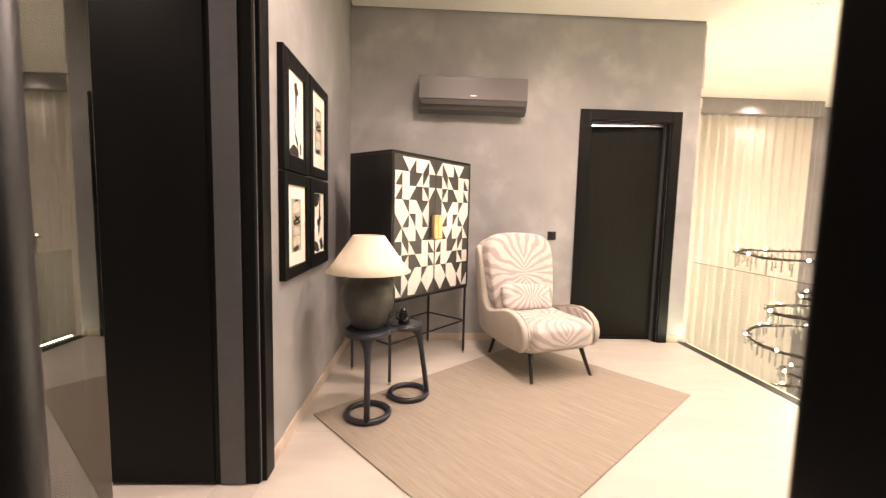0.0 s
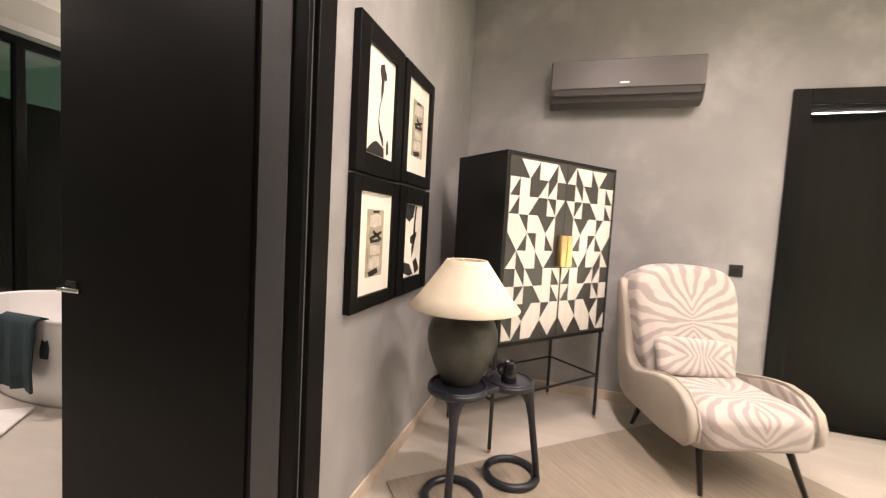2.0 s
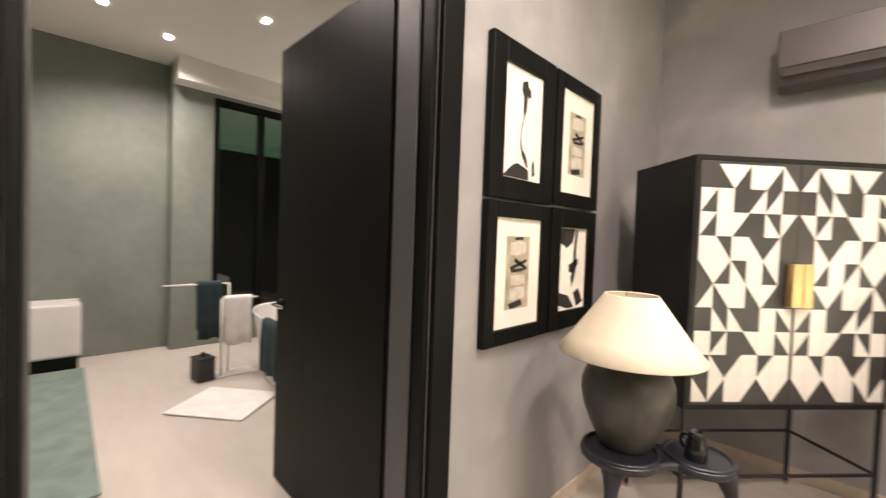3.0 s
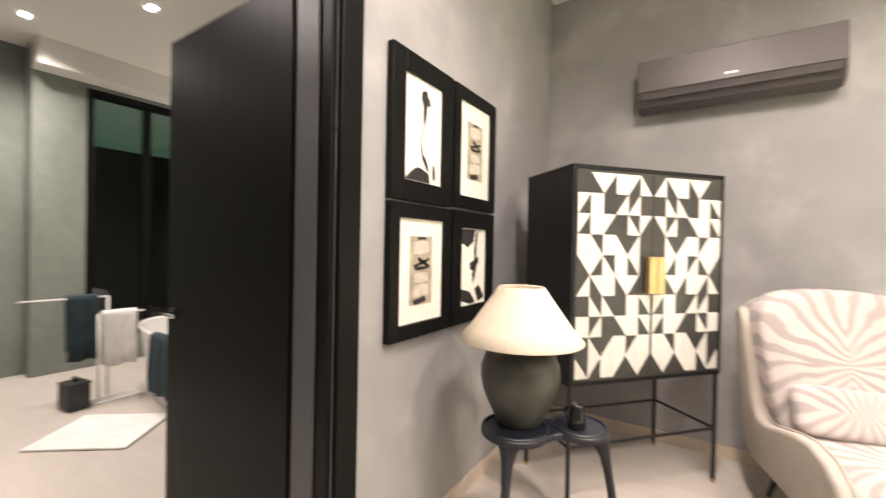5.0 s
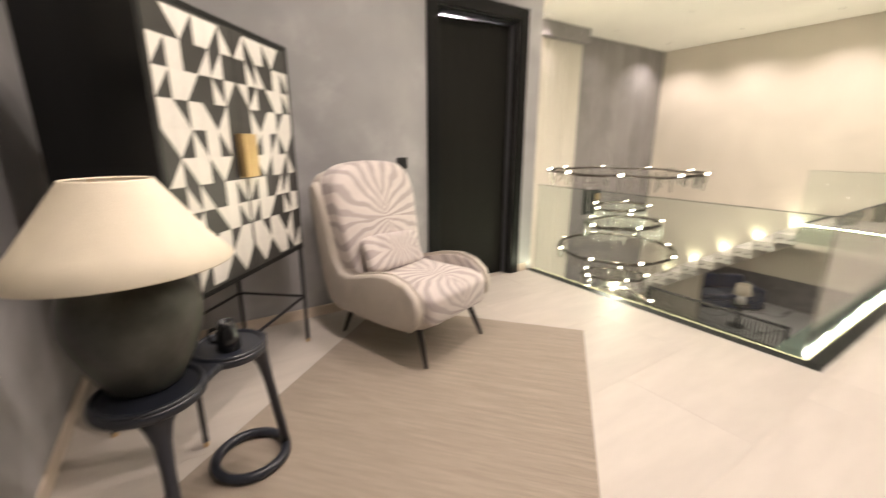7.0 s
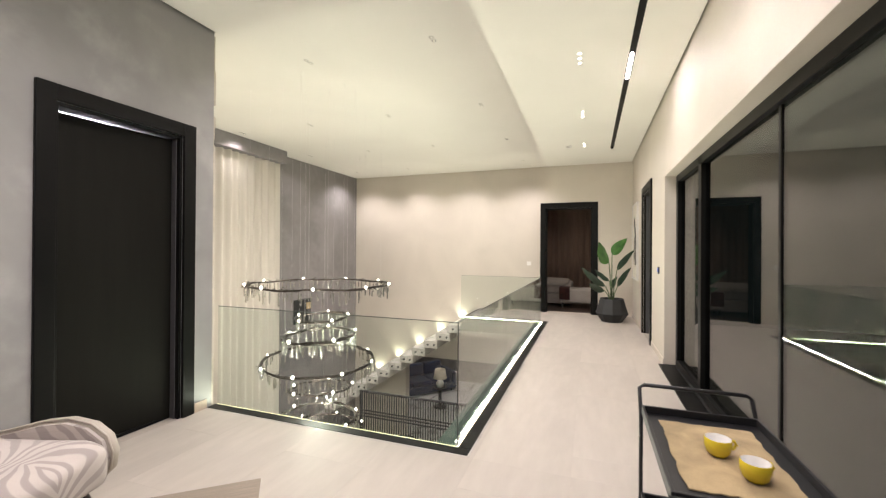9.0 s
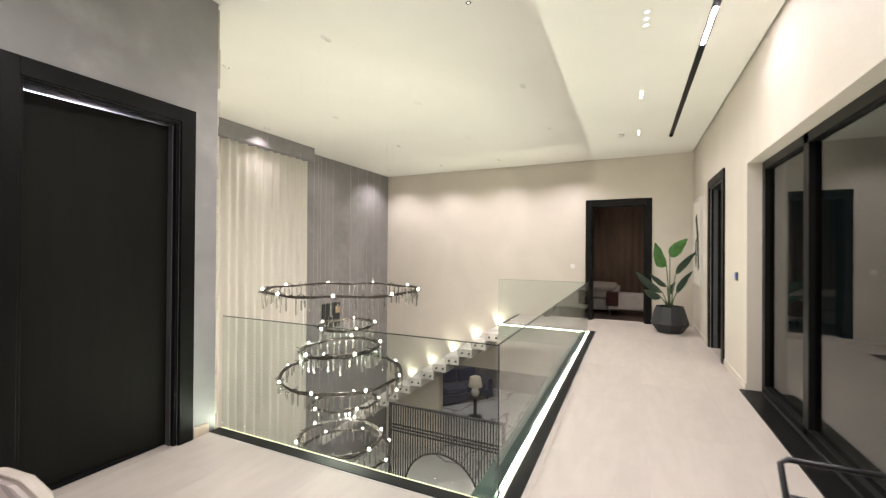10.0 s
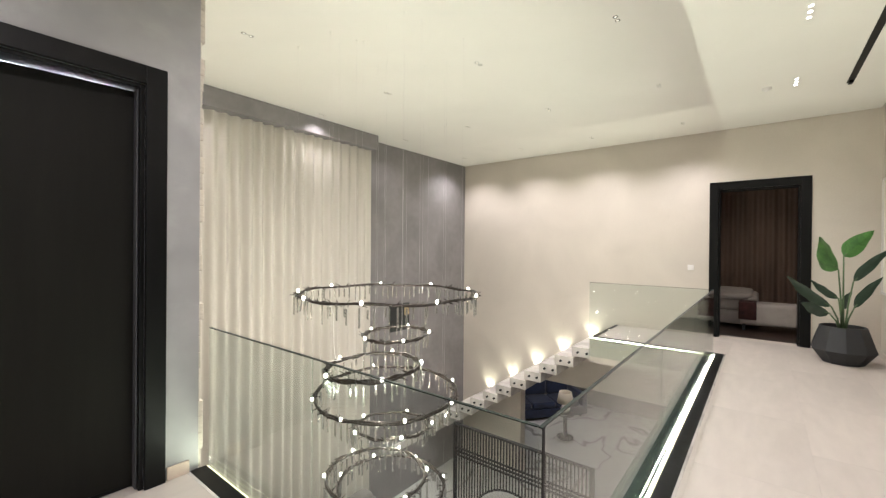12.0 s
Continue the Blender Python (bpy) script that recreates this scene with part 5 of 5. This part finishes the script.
def make_plant():
    px, py = 8.62, 0.70
    p = thing("potted_plant", "tall broad-leaved green plant in a faceted black pot", "plant", pose(px, py, 0))
    n = 10
    prof = [(0.0, 0.0), (0.19, 0.0), (0.30, 0.16), (0.215, 0.44), (0.20, 0.44), (0.195, 0.40)]
    pot = part("pot", lathe(prof, n), M["pot"], p, "matt black faceted planter")
    part("soil", lathe([(0.0, 0.405), (0.18, 0.40)], 16), M["soil"], p)
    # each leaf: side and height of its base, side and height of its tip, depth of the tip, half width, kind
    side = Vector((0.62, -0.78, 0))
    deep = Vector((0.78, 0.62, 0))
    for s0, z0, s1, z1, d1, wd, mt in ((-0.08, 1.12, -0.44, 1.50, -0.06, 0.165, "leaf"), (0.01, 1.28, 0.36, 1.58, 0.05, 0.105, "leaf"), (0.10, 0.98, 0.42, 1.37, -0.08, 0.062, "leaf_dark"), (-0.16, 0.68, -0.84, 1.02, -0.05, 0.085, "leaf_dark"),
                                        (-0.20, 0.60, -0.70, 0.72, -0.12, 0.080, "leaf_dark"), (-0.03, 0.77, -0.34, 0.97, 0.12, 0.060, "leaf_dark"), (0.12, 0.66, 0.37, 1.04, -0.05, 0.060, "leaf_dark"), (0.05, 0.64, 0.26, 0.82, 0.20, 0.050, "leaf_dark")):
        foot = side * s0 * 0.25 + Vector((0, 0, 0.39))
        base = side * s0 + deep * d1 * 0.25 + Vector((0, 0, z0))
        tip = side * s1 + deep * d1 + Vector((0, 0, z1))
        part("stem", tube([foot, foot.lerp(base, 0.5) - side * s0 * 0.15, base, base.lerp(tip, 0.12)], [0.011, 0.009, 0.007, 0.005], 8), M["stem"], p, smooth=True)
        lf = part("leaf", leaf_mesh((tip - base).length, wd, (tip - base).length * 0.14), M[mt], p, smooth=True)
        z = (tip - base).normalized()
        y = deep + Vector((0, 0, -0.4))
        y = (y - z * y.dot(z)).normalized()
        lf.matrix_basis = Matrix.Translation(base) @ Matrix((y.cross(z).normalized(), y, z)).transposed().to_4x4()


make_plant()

p = thing("wall_picture", "tall framed abstract print hung on the beige wall", "picture", pose(8.75, SOUTH, 1.53))
for b in ((-0.43, -0.40, -0.72, 0.72), (0.40, 0.43, -0.72, 0.72), (-0.40, 0.40, 0.69, 0.72), (-0.40, 0.40, -0.72, -0.69)):
    part("frame", box(b[0], b[1], 0.0, 0.035, b[2], b[3], 0.004), M["badge"], p, "thin silver frame")
part("paper", box(-0.40, 0.40, 0.001, 0.018, -0.69, 0.69), M["paper"], p)
for pts in ([(-0.22, -0.42), (-0.08, -0.48), (0.04, 0.1), (0.2, 0.42), (0.04, 0.48), (-0.16, 0.1)], [(0.06, -0.44), (0.22, -0.36), (0.2, 0.0), (0.08, 0.08)]):
    part("brush_mark", plate(pts, 0.018, 0.020, "y"), M["ink"], p)

t = thing("thermostat", "small black thermostat with a dim blue display", "thermostat", pose(6.02, SOUTH, 1.10))
part("case", box(-0.045, 0.045, 0, 0.014, -0.045, 0.045, 0.003), M["switch"], t)
part("display", box(-0.03, 0.03, 0.014, 0.0155, -0.018, 0.03), M["screen_blue"], t, "dim blue display")
s = thing("light_switch", "white switch plate on the beige wall", "switch", pose(EAST, 2.37, 1.06))
part("plate", box(-0.01, 0, -0.043, 0.043, -0.043, 0.043, 0.003), M["white"], s)

for x, y in SPOTS:
    d = thing("downlight", "tiny twin recessed ceiling downlight", "downlight", pose(x, y, CEIL), "recessed ceiling downlights")
    for k in (-0.032, 0.032):
        part("bezel", lathe([(0.012, -0.001), (0.019, -0.002), (0.021, 0.0)], 20, centre=(k, 0, 0)), M["gunmetal"], d)
        part("lens", lathe([(0.0, -0.0012), (0.010, -0.001)], 16, centre=(k, 0, 0)), M["lens"], d, "lit lens")
for x in (4.29, 5.97, 7.62):
    d = thing("linear_spot", "three-eye recessed ceiling spot light", "downlight", pose(x, 1.20, CEIL), "three-eye corridor spots")
    part("trim_plate", box(-0.16, 0.16, -0.03, 0.03, -0.003, 0.0, 0.001), M["ceiling"], d)
    for k in (-0.10, 0, 0.10):
        part("lens", lathe([(0.0, -0.006), (0.013, -0.005), (0.015, -0.003)], 18, centre=(k, 0, 0)), M["lamp"], d, "lit lens")
tr = thing("track_light", "recessed black magnetic track, one glowing bar known and two added", "track light", pose(0, 0.74, CEIL))
part("track", box(-0.2, 8.0, -0.028, 0.028, -0.004, 0.0, 0.001), M["black"], tr)
# first two bars are unseen, added to brighten the sitting corner's upper walls
for x in (0.12, 2.22, 4.32):
    part("light_bar", box(x, x + 0.6, -0.014, 0.014, -0.0065, -0.003, 0.001), M["led_bar"], tr, "glowing light bar")
part("light_bar", box(7.90, 7.97, -0.016, 0.016, -0.030, -0.004, 0.002), M["black"], tr)
d = thing("smoke_detector", "small round white ceiling sensor", "sensor", pose(7.66, 1.45, CEIL))
part("body", lathe([(0.0, -0.03), (0.03, -0.028), (0.045, -0.012), (0.048, 0.0)], 24), M["white"], d, smooth=True)

# ---- curtain, pelmet ----
pl = structure("pelmet", box(WALL_END, 6.375, 6.46, BACK, 2.945, CEIL - 0.002, 0.002), M["plaster_dark"], "grey boxed pelmet above the curtain", "pelmet")
cu = tagged(part("curtain", wave_sheet(WALL_END + 0.02, 6.33, LOWER + 0.01, 2.96, 6.60, 0.062, 0.155, 3), M["curtain"], smooth=True), "tall ivory pleated curtain falling two storeys", "curtain")


# ---- chandelier ----
def make_chandelier():
    c = thing("chandelier", "cascading chandelier of dark twig-like rings with crystal drops and lit bulbs", "chandelier", pose(4.62, 4.34, CEIL))
    rnd = random.Random(11)
    for cx, cy, cz, r, count in CHANDELIER:
        x, y, z = cx - 4.62, cy - 4.34, cz - CEIL
        tx, ty = rnd.uniform(-0.03, 0.03), rnd.uniform(-0.03, 0.03)
        lift = lambda a: tx * math.cos(a) + ty * math.sin(a)
        n = int(40 + r * 50)
        bm = bmesh.new()
        for s in range(4):
            ph, amp = rnd.uniform(0, 6.28), 0.004 + 0.003 * s
            pts = []
            for i in range(n):
                a = 2 * math.pi * i / n
                rr = r + amp * math.sin(5 * a + ph) + rnd.uniform(-0.004, 0.004)
                pts.append((x + rr * math.cos(a), y + rr * math.sin(a), z + lift(a) + amp * math.cos(7 * a + ph)))
            tube(pts, 0.0095, 6, bm, ring=True)
        for i in range(int(r * 300)):
            a = rnd.uniform(0, 6.283)
            b = Vector((x + r * math.cos(a), y + r * math.sin(a), z + lift(a)))
            e = b + Vector((rnd.uniform(-0.055, 0.055), rnd.uniform(-0.055, 0.055), rnd.uniform(-0.03, 0.04)))
            tube([b, e], [0.006, 0.002], 5, bm)
        ring = part("ring", bm, M["gunmetal"], c, "dark twig-textured metal ring", smooth=True)
        bm = bmesh.new()
        for i in range(int(r * 96)):
            a = 2 * math.pi * i / int(r * 96) + rnd.uniform(-0.03, 0.03)
            rr = r + rnd.choice((-0.022, 0, 0.022))
            h = rnd.choice((0.07, 0.10, 0.13, 0.16))
            top = z + lift(a) - rnd.uniform(0.01, 0.04)
            px, py = x + rr * math.cos(a), y + rr * math.sin(a)
            tube([(px, py, top), (px, py, top - h)], 0.0088, 6, bm)
        tagged(part("crystal_fringe", bm, M["crystal"], ring, "hanging clear crystal rods"), kind="stuff")
        for i in range(count):
            a = 2 * math.pi * (i + 0.3) / count
            b = part("bulb", lathe([(0.0, 0.022), (0.009, 0.018), (0.0125, 0.005), (0.010, -0.008), (0.0, -0.013)], 14, centre=(x + (r + 0.02) * math.cos(a), y + (r + 0.02) * math.sin(a), z + lift(a) + 0.01)), M["bulb"], ring, "lit capsule bulb", smooth=True)
        glow = bpy.data.lights.new("chandelier_light", "POINT")
        glow.energy, glow.color, glow.shadow_soft_size = 2.2 * count, (1.0, 0.89, 0.66), 0.02
        new("chandelier_light", glow).location = (cx, cy, cz)
        for k in range(3):
            a = 2 * math.pi * k / 3 + cz * 3
            px, py = x + r * math.cos(a), y + r * math.sin(a)
            part("wire", tube([(px, py, 0), (px, py, z)], 0.0005, 5), M["badge"], c, "thin suspension wire")
            part("ceiling_cup", lathe([(0.0, -0.015), (0.004, -0.015), (0.006, 0.0)], 10, centre=(px, py, 0)), M["white"], c)


make_chandelier()
cable = [(3.80, 4.36, 0.885), (3.90, 4.365, 0.87), (3.955, 4.37, 0.76), (3.965, 4.375, 0.50), (3.985, 4.39, 0.41), (3.96, 4.34, 0.385), (3.89, 4.20, 0.41), (3.84, 4.11, 0.44), (3.80, 4.25, 0.41)]
tagged(part("power_cable", tube(cable, 0.0028, 8), M["white"], smooth=True), "thin white power cable hanging slack beside the chandelier", "cable")


# ---- lower storey, seen through the void ----
def make_screen():
    sc = thing("room_divider", "black metal slatted screen with a round opening", "screen", pose(6.33, 2.9, LOWER))
    w, h = 1.92, 2.22
    for b in ((0, 0.03, 0, h), (w - 0.03, w, 0, h), (0.03, w - 0.03, h - 0.03, h), (0.03, w - 0.03, 0, 0.03)):
        part("frame", box(-0.02, 0.02, *b, 0.002), M["metal"], sc)
    cy, cz, r = w * 0.52, 0.95, 0.62
    pts = [(0.0, cy + r * math.cos(a * math.pi / 24), cz + r * math.sin(a * math.pi / 24)) for a in range(48)]
    part("hoop", tube(pts, 0.014, 8, ring=True), M["metal"], sc, smooth=True)
    n = 44
    for i in range(1, n):
        y = w * i / n
        k = abs(y - cy)
        if k < r:
            q = math.sqrt(r * r - k * k)
            for a, b in ((cz + q, h - 0.03), (0.03, cz - q)):
                part("slat", box(-0.008, 0.008, y - 0.007, y + 0.007, a, b), M["metal"], sc)
        else:
            part("slat", box(-0.008, 0.008, y - 0.007, y + 0.007, 0.03, h - 0.03), M["metal"], sc)
    for z in (1.78, 1.83, 1.88):
        part("cross_bar", box(-0.012, 0.012, 0.03, w - 0.03, z - 0.008, z + 0.008), M["metal"], sc)


make_screen()


def make_sofa(x, y, turn, material, label, w=2.0):
    s = thing("sofa", label, "sofa", pose(x, y, LOWER, 0, 0, turn))
    part("base", box(-w / 2, w / 2, -0.45, 0.45, 0.06, 0.30, 0.03), material, s)
    for k in (-1, 0, 1):
        part("seat_cushion", box(k * w * 0.29 - w * 0.14, k * w * 0.29 + w * 0.14, -0.45, 0.25, 0.30, 0.46, 0.05, segments=3), material, s)
        part("back_cushion", box(k * w * 0.29 - w * 0.14, k * w * 0.29 + w * 0.14, 0.16, 0.40, 0.46, 0.86, 0.06, segments=3), material, s)
    for k in (-1, 1):
        part("armrest", box(k * w / 2 - 0.09, k * w / 2 + 0.09, -0.45, 0.45, 0.06, 0.62, 0.05, segments=3), material, s)
        for yy in (-0.38, 0.38):
            part("foot", box(k * (w / 2 - 0.1) - 0.02, k * (w / 2 - 0.1) + 0.02, yy - 0.02, yy + 0.02, 0, 0.06), M["metal"], s)


make_sofa(12.4, 6.4, -40, M["navy"], "navy blue velvet sofa in the lower sitting room", 2.4)
make_sofa(5.3, 6.0, 0, M["grey_fabric"], "pale grey sofa below the curtain", 1.8)
for x, y, r, h, nm in ((4.0, 5.9, 0.30, 0.5, "white round pedestal table beside the curtain"), (7.25, 4.0, 0.50, 0.42, "low round white marble coffee table")):
    t = thing("round_table", nm, "table", pose(x, y, LOWER))
    part("tabletop", lathe([(0.0, h), (r - 0.01, h), (r, h - 0.01), (r, h - 0.03), (0.0, h - 0.03)], 40), M["marble"], t)
    part("pedestal", lathe([(r * 0.6, 0.0), (r * 0.55, 0.02), (0.06, 0.06), (0.05, h - 0.03)], 30), M["white"], t, smooth=True)
fl = thing("table_lamp", "white table lamp with a drum shade on a side stand", "lamp", pose(11.5, 5.25, LOWER))
part("stand", lathe([(0.0, 0.0), (0.2, 0.0), (0.2, 0.02), (0.05, 0.05), (0.05, 0.55), (0.22, 0.57), (0.22, 0.6), (0.0, 0.6)], 30), M["metal"], fl)
part("base", lathe([(0.0, 0.6), (0.09, 0.6), (0.12, 0.7), (0.05, 0.85), (0.0, 0.85)], 30), M["white"], fl, smooth=True)
part("shade", lathe([(0.20, 0.86), (0.15, 1.12), (0.147, 1.12), (0.197, 0.86)], 40), M["shade"], fl, smooth=True)
wp = thing("wall_art", "small dark green canvas with a yellow patch on grey wall", "picture", pose(7.28, BACK, 0.05))
part("canvas", box(-0.30, 0.20, -0.04, 0, -0.26, 0.24, 0.004), M["night"], wp)
part("yellow_patch", box(0.06, 0.19, -0.043, -0.04, 0.02, 0.16), M["hessian"], wp, "muted yellow painted square")

# ---- bathroom things ----
def make_tub():
    t = thing("bathtub", "freestanding white oval bathtub with a thin rim", "bathtub", pose(-3.02, 2.79, 0, 0, 0, 91))
    for nm, prof, note in (("outer_shell", [(0.0, 0.004), (0.68, 0.0), (0.71, 0.03), (0.735, 0.12), (0.80, 0.36), (0.855, 0.555)], ""), ("rim", [(0.855, 0.555), (0.868, 0.572), (0.866, 0.585), (0.850, 0.588), (0.835, 0.578)], "thin rounded rim"),
                           ("basin", [(0.835, 0.578), (0.80, 0.46), (0.70, 0.20), (0.60, 0.14), (0.0, 0.12)], "smooth white basin"), ("drain", [(0.0, 0.126), (0.035, 0.125), (0.04, 0.12)], "round chrome drain")):
        bm = lathe(prof, 72)
        for v in bm.verts:
            v.co.x *= 0.46 if nm != "drain" else 1.0
        part(nm, bm, M["chrome" if nm == "drain" else "tub"], t, note, smooth=True)


make_tub()


def towel(at, width, front, back, material, label, gap=0.03):
    """A folded towel over a bar or rim: hangs down on both sides (local -y is the front) with soft vertical folds."""
    bm = bmesh.new()
    n, th = 14, 0.012
    run = [(-gap, -front), (-gap - 0.006, -front * 0.7), (-gap - 0.003, -front * 0.35), (-gap, -0.04), (-gap * 0.75, -0.008), (0.0, 0.006), (gap * 0.75, -0.008), (gap, -0.04), (gap + 0.004, -back * 0.5), (gap, -back)]
    grids = []
    for off in (0.0, th):
        rows = []
        for k, (y, z) in enumerate(run):
            row = []
            for i in range(n + 1):
                u = i / n - 0.5
                hang = min(1.0, max(0.0, -z) / 0.2)
                wave = 0.010 * hang * math.sin(13 * u + 2.0 * z) + 0.005 * hang * math.sin(31 * u - 5 * z)
                out = -1 if k < 5 else 1
                row.append(bm.verts.new((u * width * (1 - 0.05 * hang), y + wave + out * off * (abs(y) > 0.01), z + off * (1 - hang) + 0.006 * math.sin(9 * u) * (k == 0))))
            rows.append(row)
        grids.append(rows)
    for rows in grids:
        for a, b in zip(rows, rows[1:]):
            for i in range(n):
                bm.faces.new((a[i], a[i + 1], b[i + 1], b[i]))
    lo, hi = grids
    for k in range(len(run) - 1):
        for i in (0, n):
            bm.faces.new((lo[k][i], lo[k + 1][i], hi[k + 1][i], hi[k][i]))
    for k in (0, len(run) - 1):
        for i in range(n):
            bm.faces.new((lo[k][i], lo[k][i + 1], hi[k][i + 1], hi[k][i]))
    t = tagged(part("towel", bm, material, smooth=True), label, "towel")
    t.matrix_basis = at
    return t


towel(pose(-2.90, 2.402, 0.590), 0.32, 0.43, 0.25, M["towel"], "dark teal towel draped over the white bathtub rim")
towel(pose(-3.68, 2.135, 0.846, 0, 0, 90), 0.20, 0.50, 0.42, M["towel"], "dark teal towel hanging from a slim white rail", 0.018)
towel(pose(-3.58, 2.345, 0.716, 0, 0, 90), 0.23, 0.43, 0.40, M["towel_white"], "white towel hanging from a slim white rail", 0.018)
r = thing("towel_rail", "slim white two-bar freestanding towel rail", "towel rail", pose(-3.60, 2.24, 0))
part("bar", tube([(-0.08, -0.46, 0.835), (-0.08, 0.06, 0.835)], 0.008), M["white"], r, smooth=True)
part("bar", tube([(0.02, -0.03, 0.705), (0.02, 0.28, 0.705)], 0.008), M["white"], r, smooth=True)
part("post", tube([(-0.08, 0.06, 0.01), (-0.08, 0.06, 0.835)], 0.009), M["white"], r, smooth=True)
part("post", tube([(0.02, -0.03, 0.01), (0.02, -0.03, 0.705)], 0.009), M["white"], r, smooth=True)
part("cross_bar", tube([(-0.08, 0.06, 0.60), (0.02, -0.03, 0.60)], 0.006), M["white"], r, smooth=True)
part("base_plate", box(-0.13, 0.05, -0.06, 0.27, 0.0, 0.012, 0.004), M["white"], r)
b = thing("waste_bin", "small square black bin with a lid knob", "bin", pose(-3.61, 2.075, 0, 0, 0, 8))
part("bucket", box(-0.085, 0.085, -0.07, 0.07, 0, 0.19, 0.012), M["pot"], b)
part("lid", box(-0.088, 0.088, -0.073, 0.073, 0.19, 0.205, 0.005), M["pot"], b)
part("knob", lathe([(0.0, 0.205), (0.012, 0.205), (0.016, 0.24), (0.0, 0.25)], 14), M["pot"], b, smooth=True)
mt = tagged(part("bath_mat", box(-0.30, 0.30, -0.26, 0.26, 0.0005, 0.016, 0.008), M["mat_white"]), "white fluffy bath mat on the stone floor", "bath mat")
mt.matrix_basis = pose(-2.955, 2.06, 0, 0, 0, 39)
mt = tagged(part("bath_runner", box(-1.2, 1.2, -0.45, 0.45, 0.0005, 0.012, 0.005), M["mat_green"]), "long sage green bath runner", "bath mat")
mt.matrix_basis = pose(-3.4, 0.86, 0, 0, 0, -2)
v = thing("vanity_unit", "white wall-hung vanity cabinet on a dark plinth", "vanity", pose(-4.80, 1.09, 0))
part("body", box(-0.198, 0.20, -0.6, 0.24, 0.12, 0.60, 0.006), M["white"], v)
part("plinth", box(-0.198, 0.18, -0.58, 0.22, 0.0, 0.12), M["black"], v)
part("drawer", box(0.20, 0.216, -0.59, 0.23, 0.14, 0.59, 0.003), M["white"], v)

# ---- bedroom things ----
cu = tagged(part("curtain", wave_sheet(-0.2, 4.0, 0.02, 2.8, 0, 0.05, 0.16, 8), M["curtain_brown"], smooth=True), "brown floor-length velvet curtain in the bedroom", "curtain")
cu.matrix_basis = pose(EAST + 3.28, 0, 0, 0, 0, 90)
bd = thing("bed", "low upholstered bed with pale linen", "bed", pose(EAST + 2.0, 2.5, 0))
part("base", box(-0.8, 0.8, -1.0, 1.2, 0.05, 0.30, 0.03), M["linen"], bd)
part("mattress", box(-0.78, 0.78, -0.98, 1.15, 0.30, 0.52, 0.06, segments=3), M["linen"], bd)
part("duvet", cushion(0, 0.1, 0.53, 0.86, 1.0, 0.07, 0.4, 0.25), M["linen"], bd, smooth=True)
po = thing("pouffe", "pale upholstered bench at the foot of the bed", "bench", pose(EAST + 1.15, 1.35, 0))
part("seat", box(-0.25, 0.25, -0.42, 0.42, 0.10, 0.46, 0.06, segments=3), M["linen"], po)
for x in (-0.2, 0.2):
    for y in (-0.36, 0.36):
        part("leg", box(x - 0.02, x + 0.02, y - 0.02, y + 0.02, 0, 0.11), M["metal"], po)

bm = box(-0.262, 0.262, -0.12, 0.12, 0.458, 0.478, 0.006)
box(-0.274, -0.252, -0.12, 0.12, 0.19, 0.470, 0.006, bm=bm)
th = tagged(part("throw_blanket", bm, M["throw"], smooth=True), "burgundy throw draped over the upholstered bench", "throw")
th.matrix_basis = pose(EAST + 1.15, 1.66, 0)

# ---- split-stone cladding on the void's west wall ----
def cladding():
    cl = thing("stone_cladding", "cream split-face stone cladding on the wall of the void", "cladding", kind="structure")
    rnd = random.Random(21)
    meshes = []
    for d in (0.010, 0.016, 0.022, 0.030):
        bm = box(0, d, 0, 0.38, 0, 0.098, 0.003, segments=1)
        me = bpy.data.meshes.new("stone")
        bm.to_mesh(me)
        bm.free()
        me.materials.append(M["stone"])
        meshes.append(me)
    for j in range(32):
        for i in range(6):
            o = new("stone", rnd.choice(meshes))
            o.parent = cl
            o.location = (WALL_END + 0.0005, NORTH + 0.01 + i * 0.381, 0.01 + j * 0.0985)


cladding()


# ---- floor pieces: large stone planks, joints recessed ----
def floor_pieces():
    fl = thing("floor", "cream large-format stone plank floor with fine joints", "floor", kind="structure")
    wx, wy = 1.2, 0.60
    cache = {}

    def piece(x0, x1, y0, y1):
        if x1 - x0 < 0.02 or y1 - y0 < 0.02:
            return
        key = (round(x1 - x0, 4), round(y1 - y0, 4))
        if key not in cache:
            bm = box(0.0004, key[0] - 0.0004, 0.0004, key[1] - 0.0004, -0.0026, 0.0)
            me = bpy.data.meshes.new("tile")
            bm.to_mesh(me)
            bm.free()
            me.materials.append(M["floor"])
            cache[key] = me
        o = new("tile", cache[key])
        o.parent = fl
        o.location = (x0, y0, 0)

    for ax0, ax1, ay0, ay1 in ((WEST, VX0, SOUTH, NORTH), (VX0, VX1, SOUTH, VY0), (VX1, EAST, SOUTH, STAIR_Y - 0.05)):
        j = math.floor(ay0 / wy)
        while j * wy < ay1:
            i = math.floor((ax0 - (j % 2) * 0.6) / wx)
            while i * wx + (j % 2) * 0.6 < ax1:
                x = i * wx + (j % 2) * 0.6
                piece(max(x, ax0), min(x + wx, ax1), max(j * wy, ay0), min((j + 1) * wy, ay1))
                i += 1
            j += 1


floor_pieces()
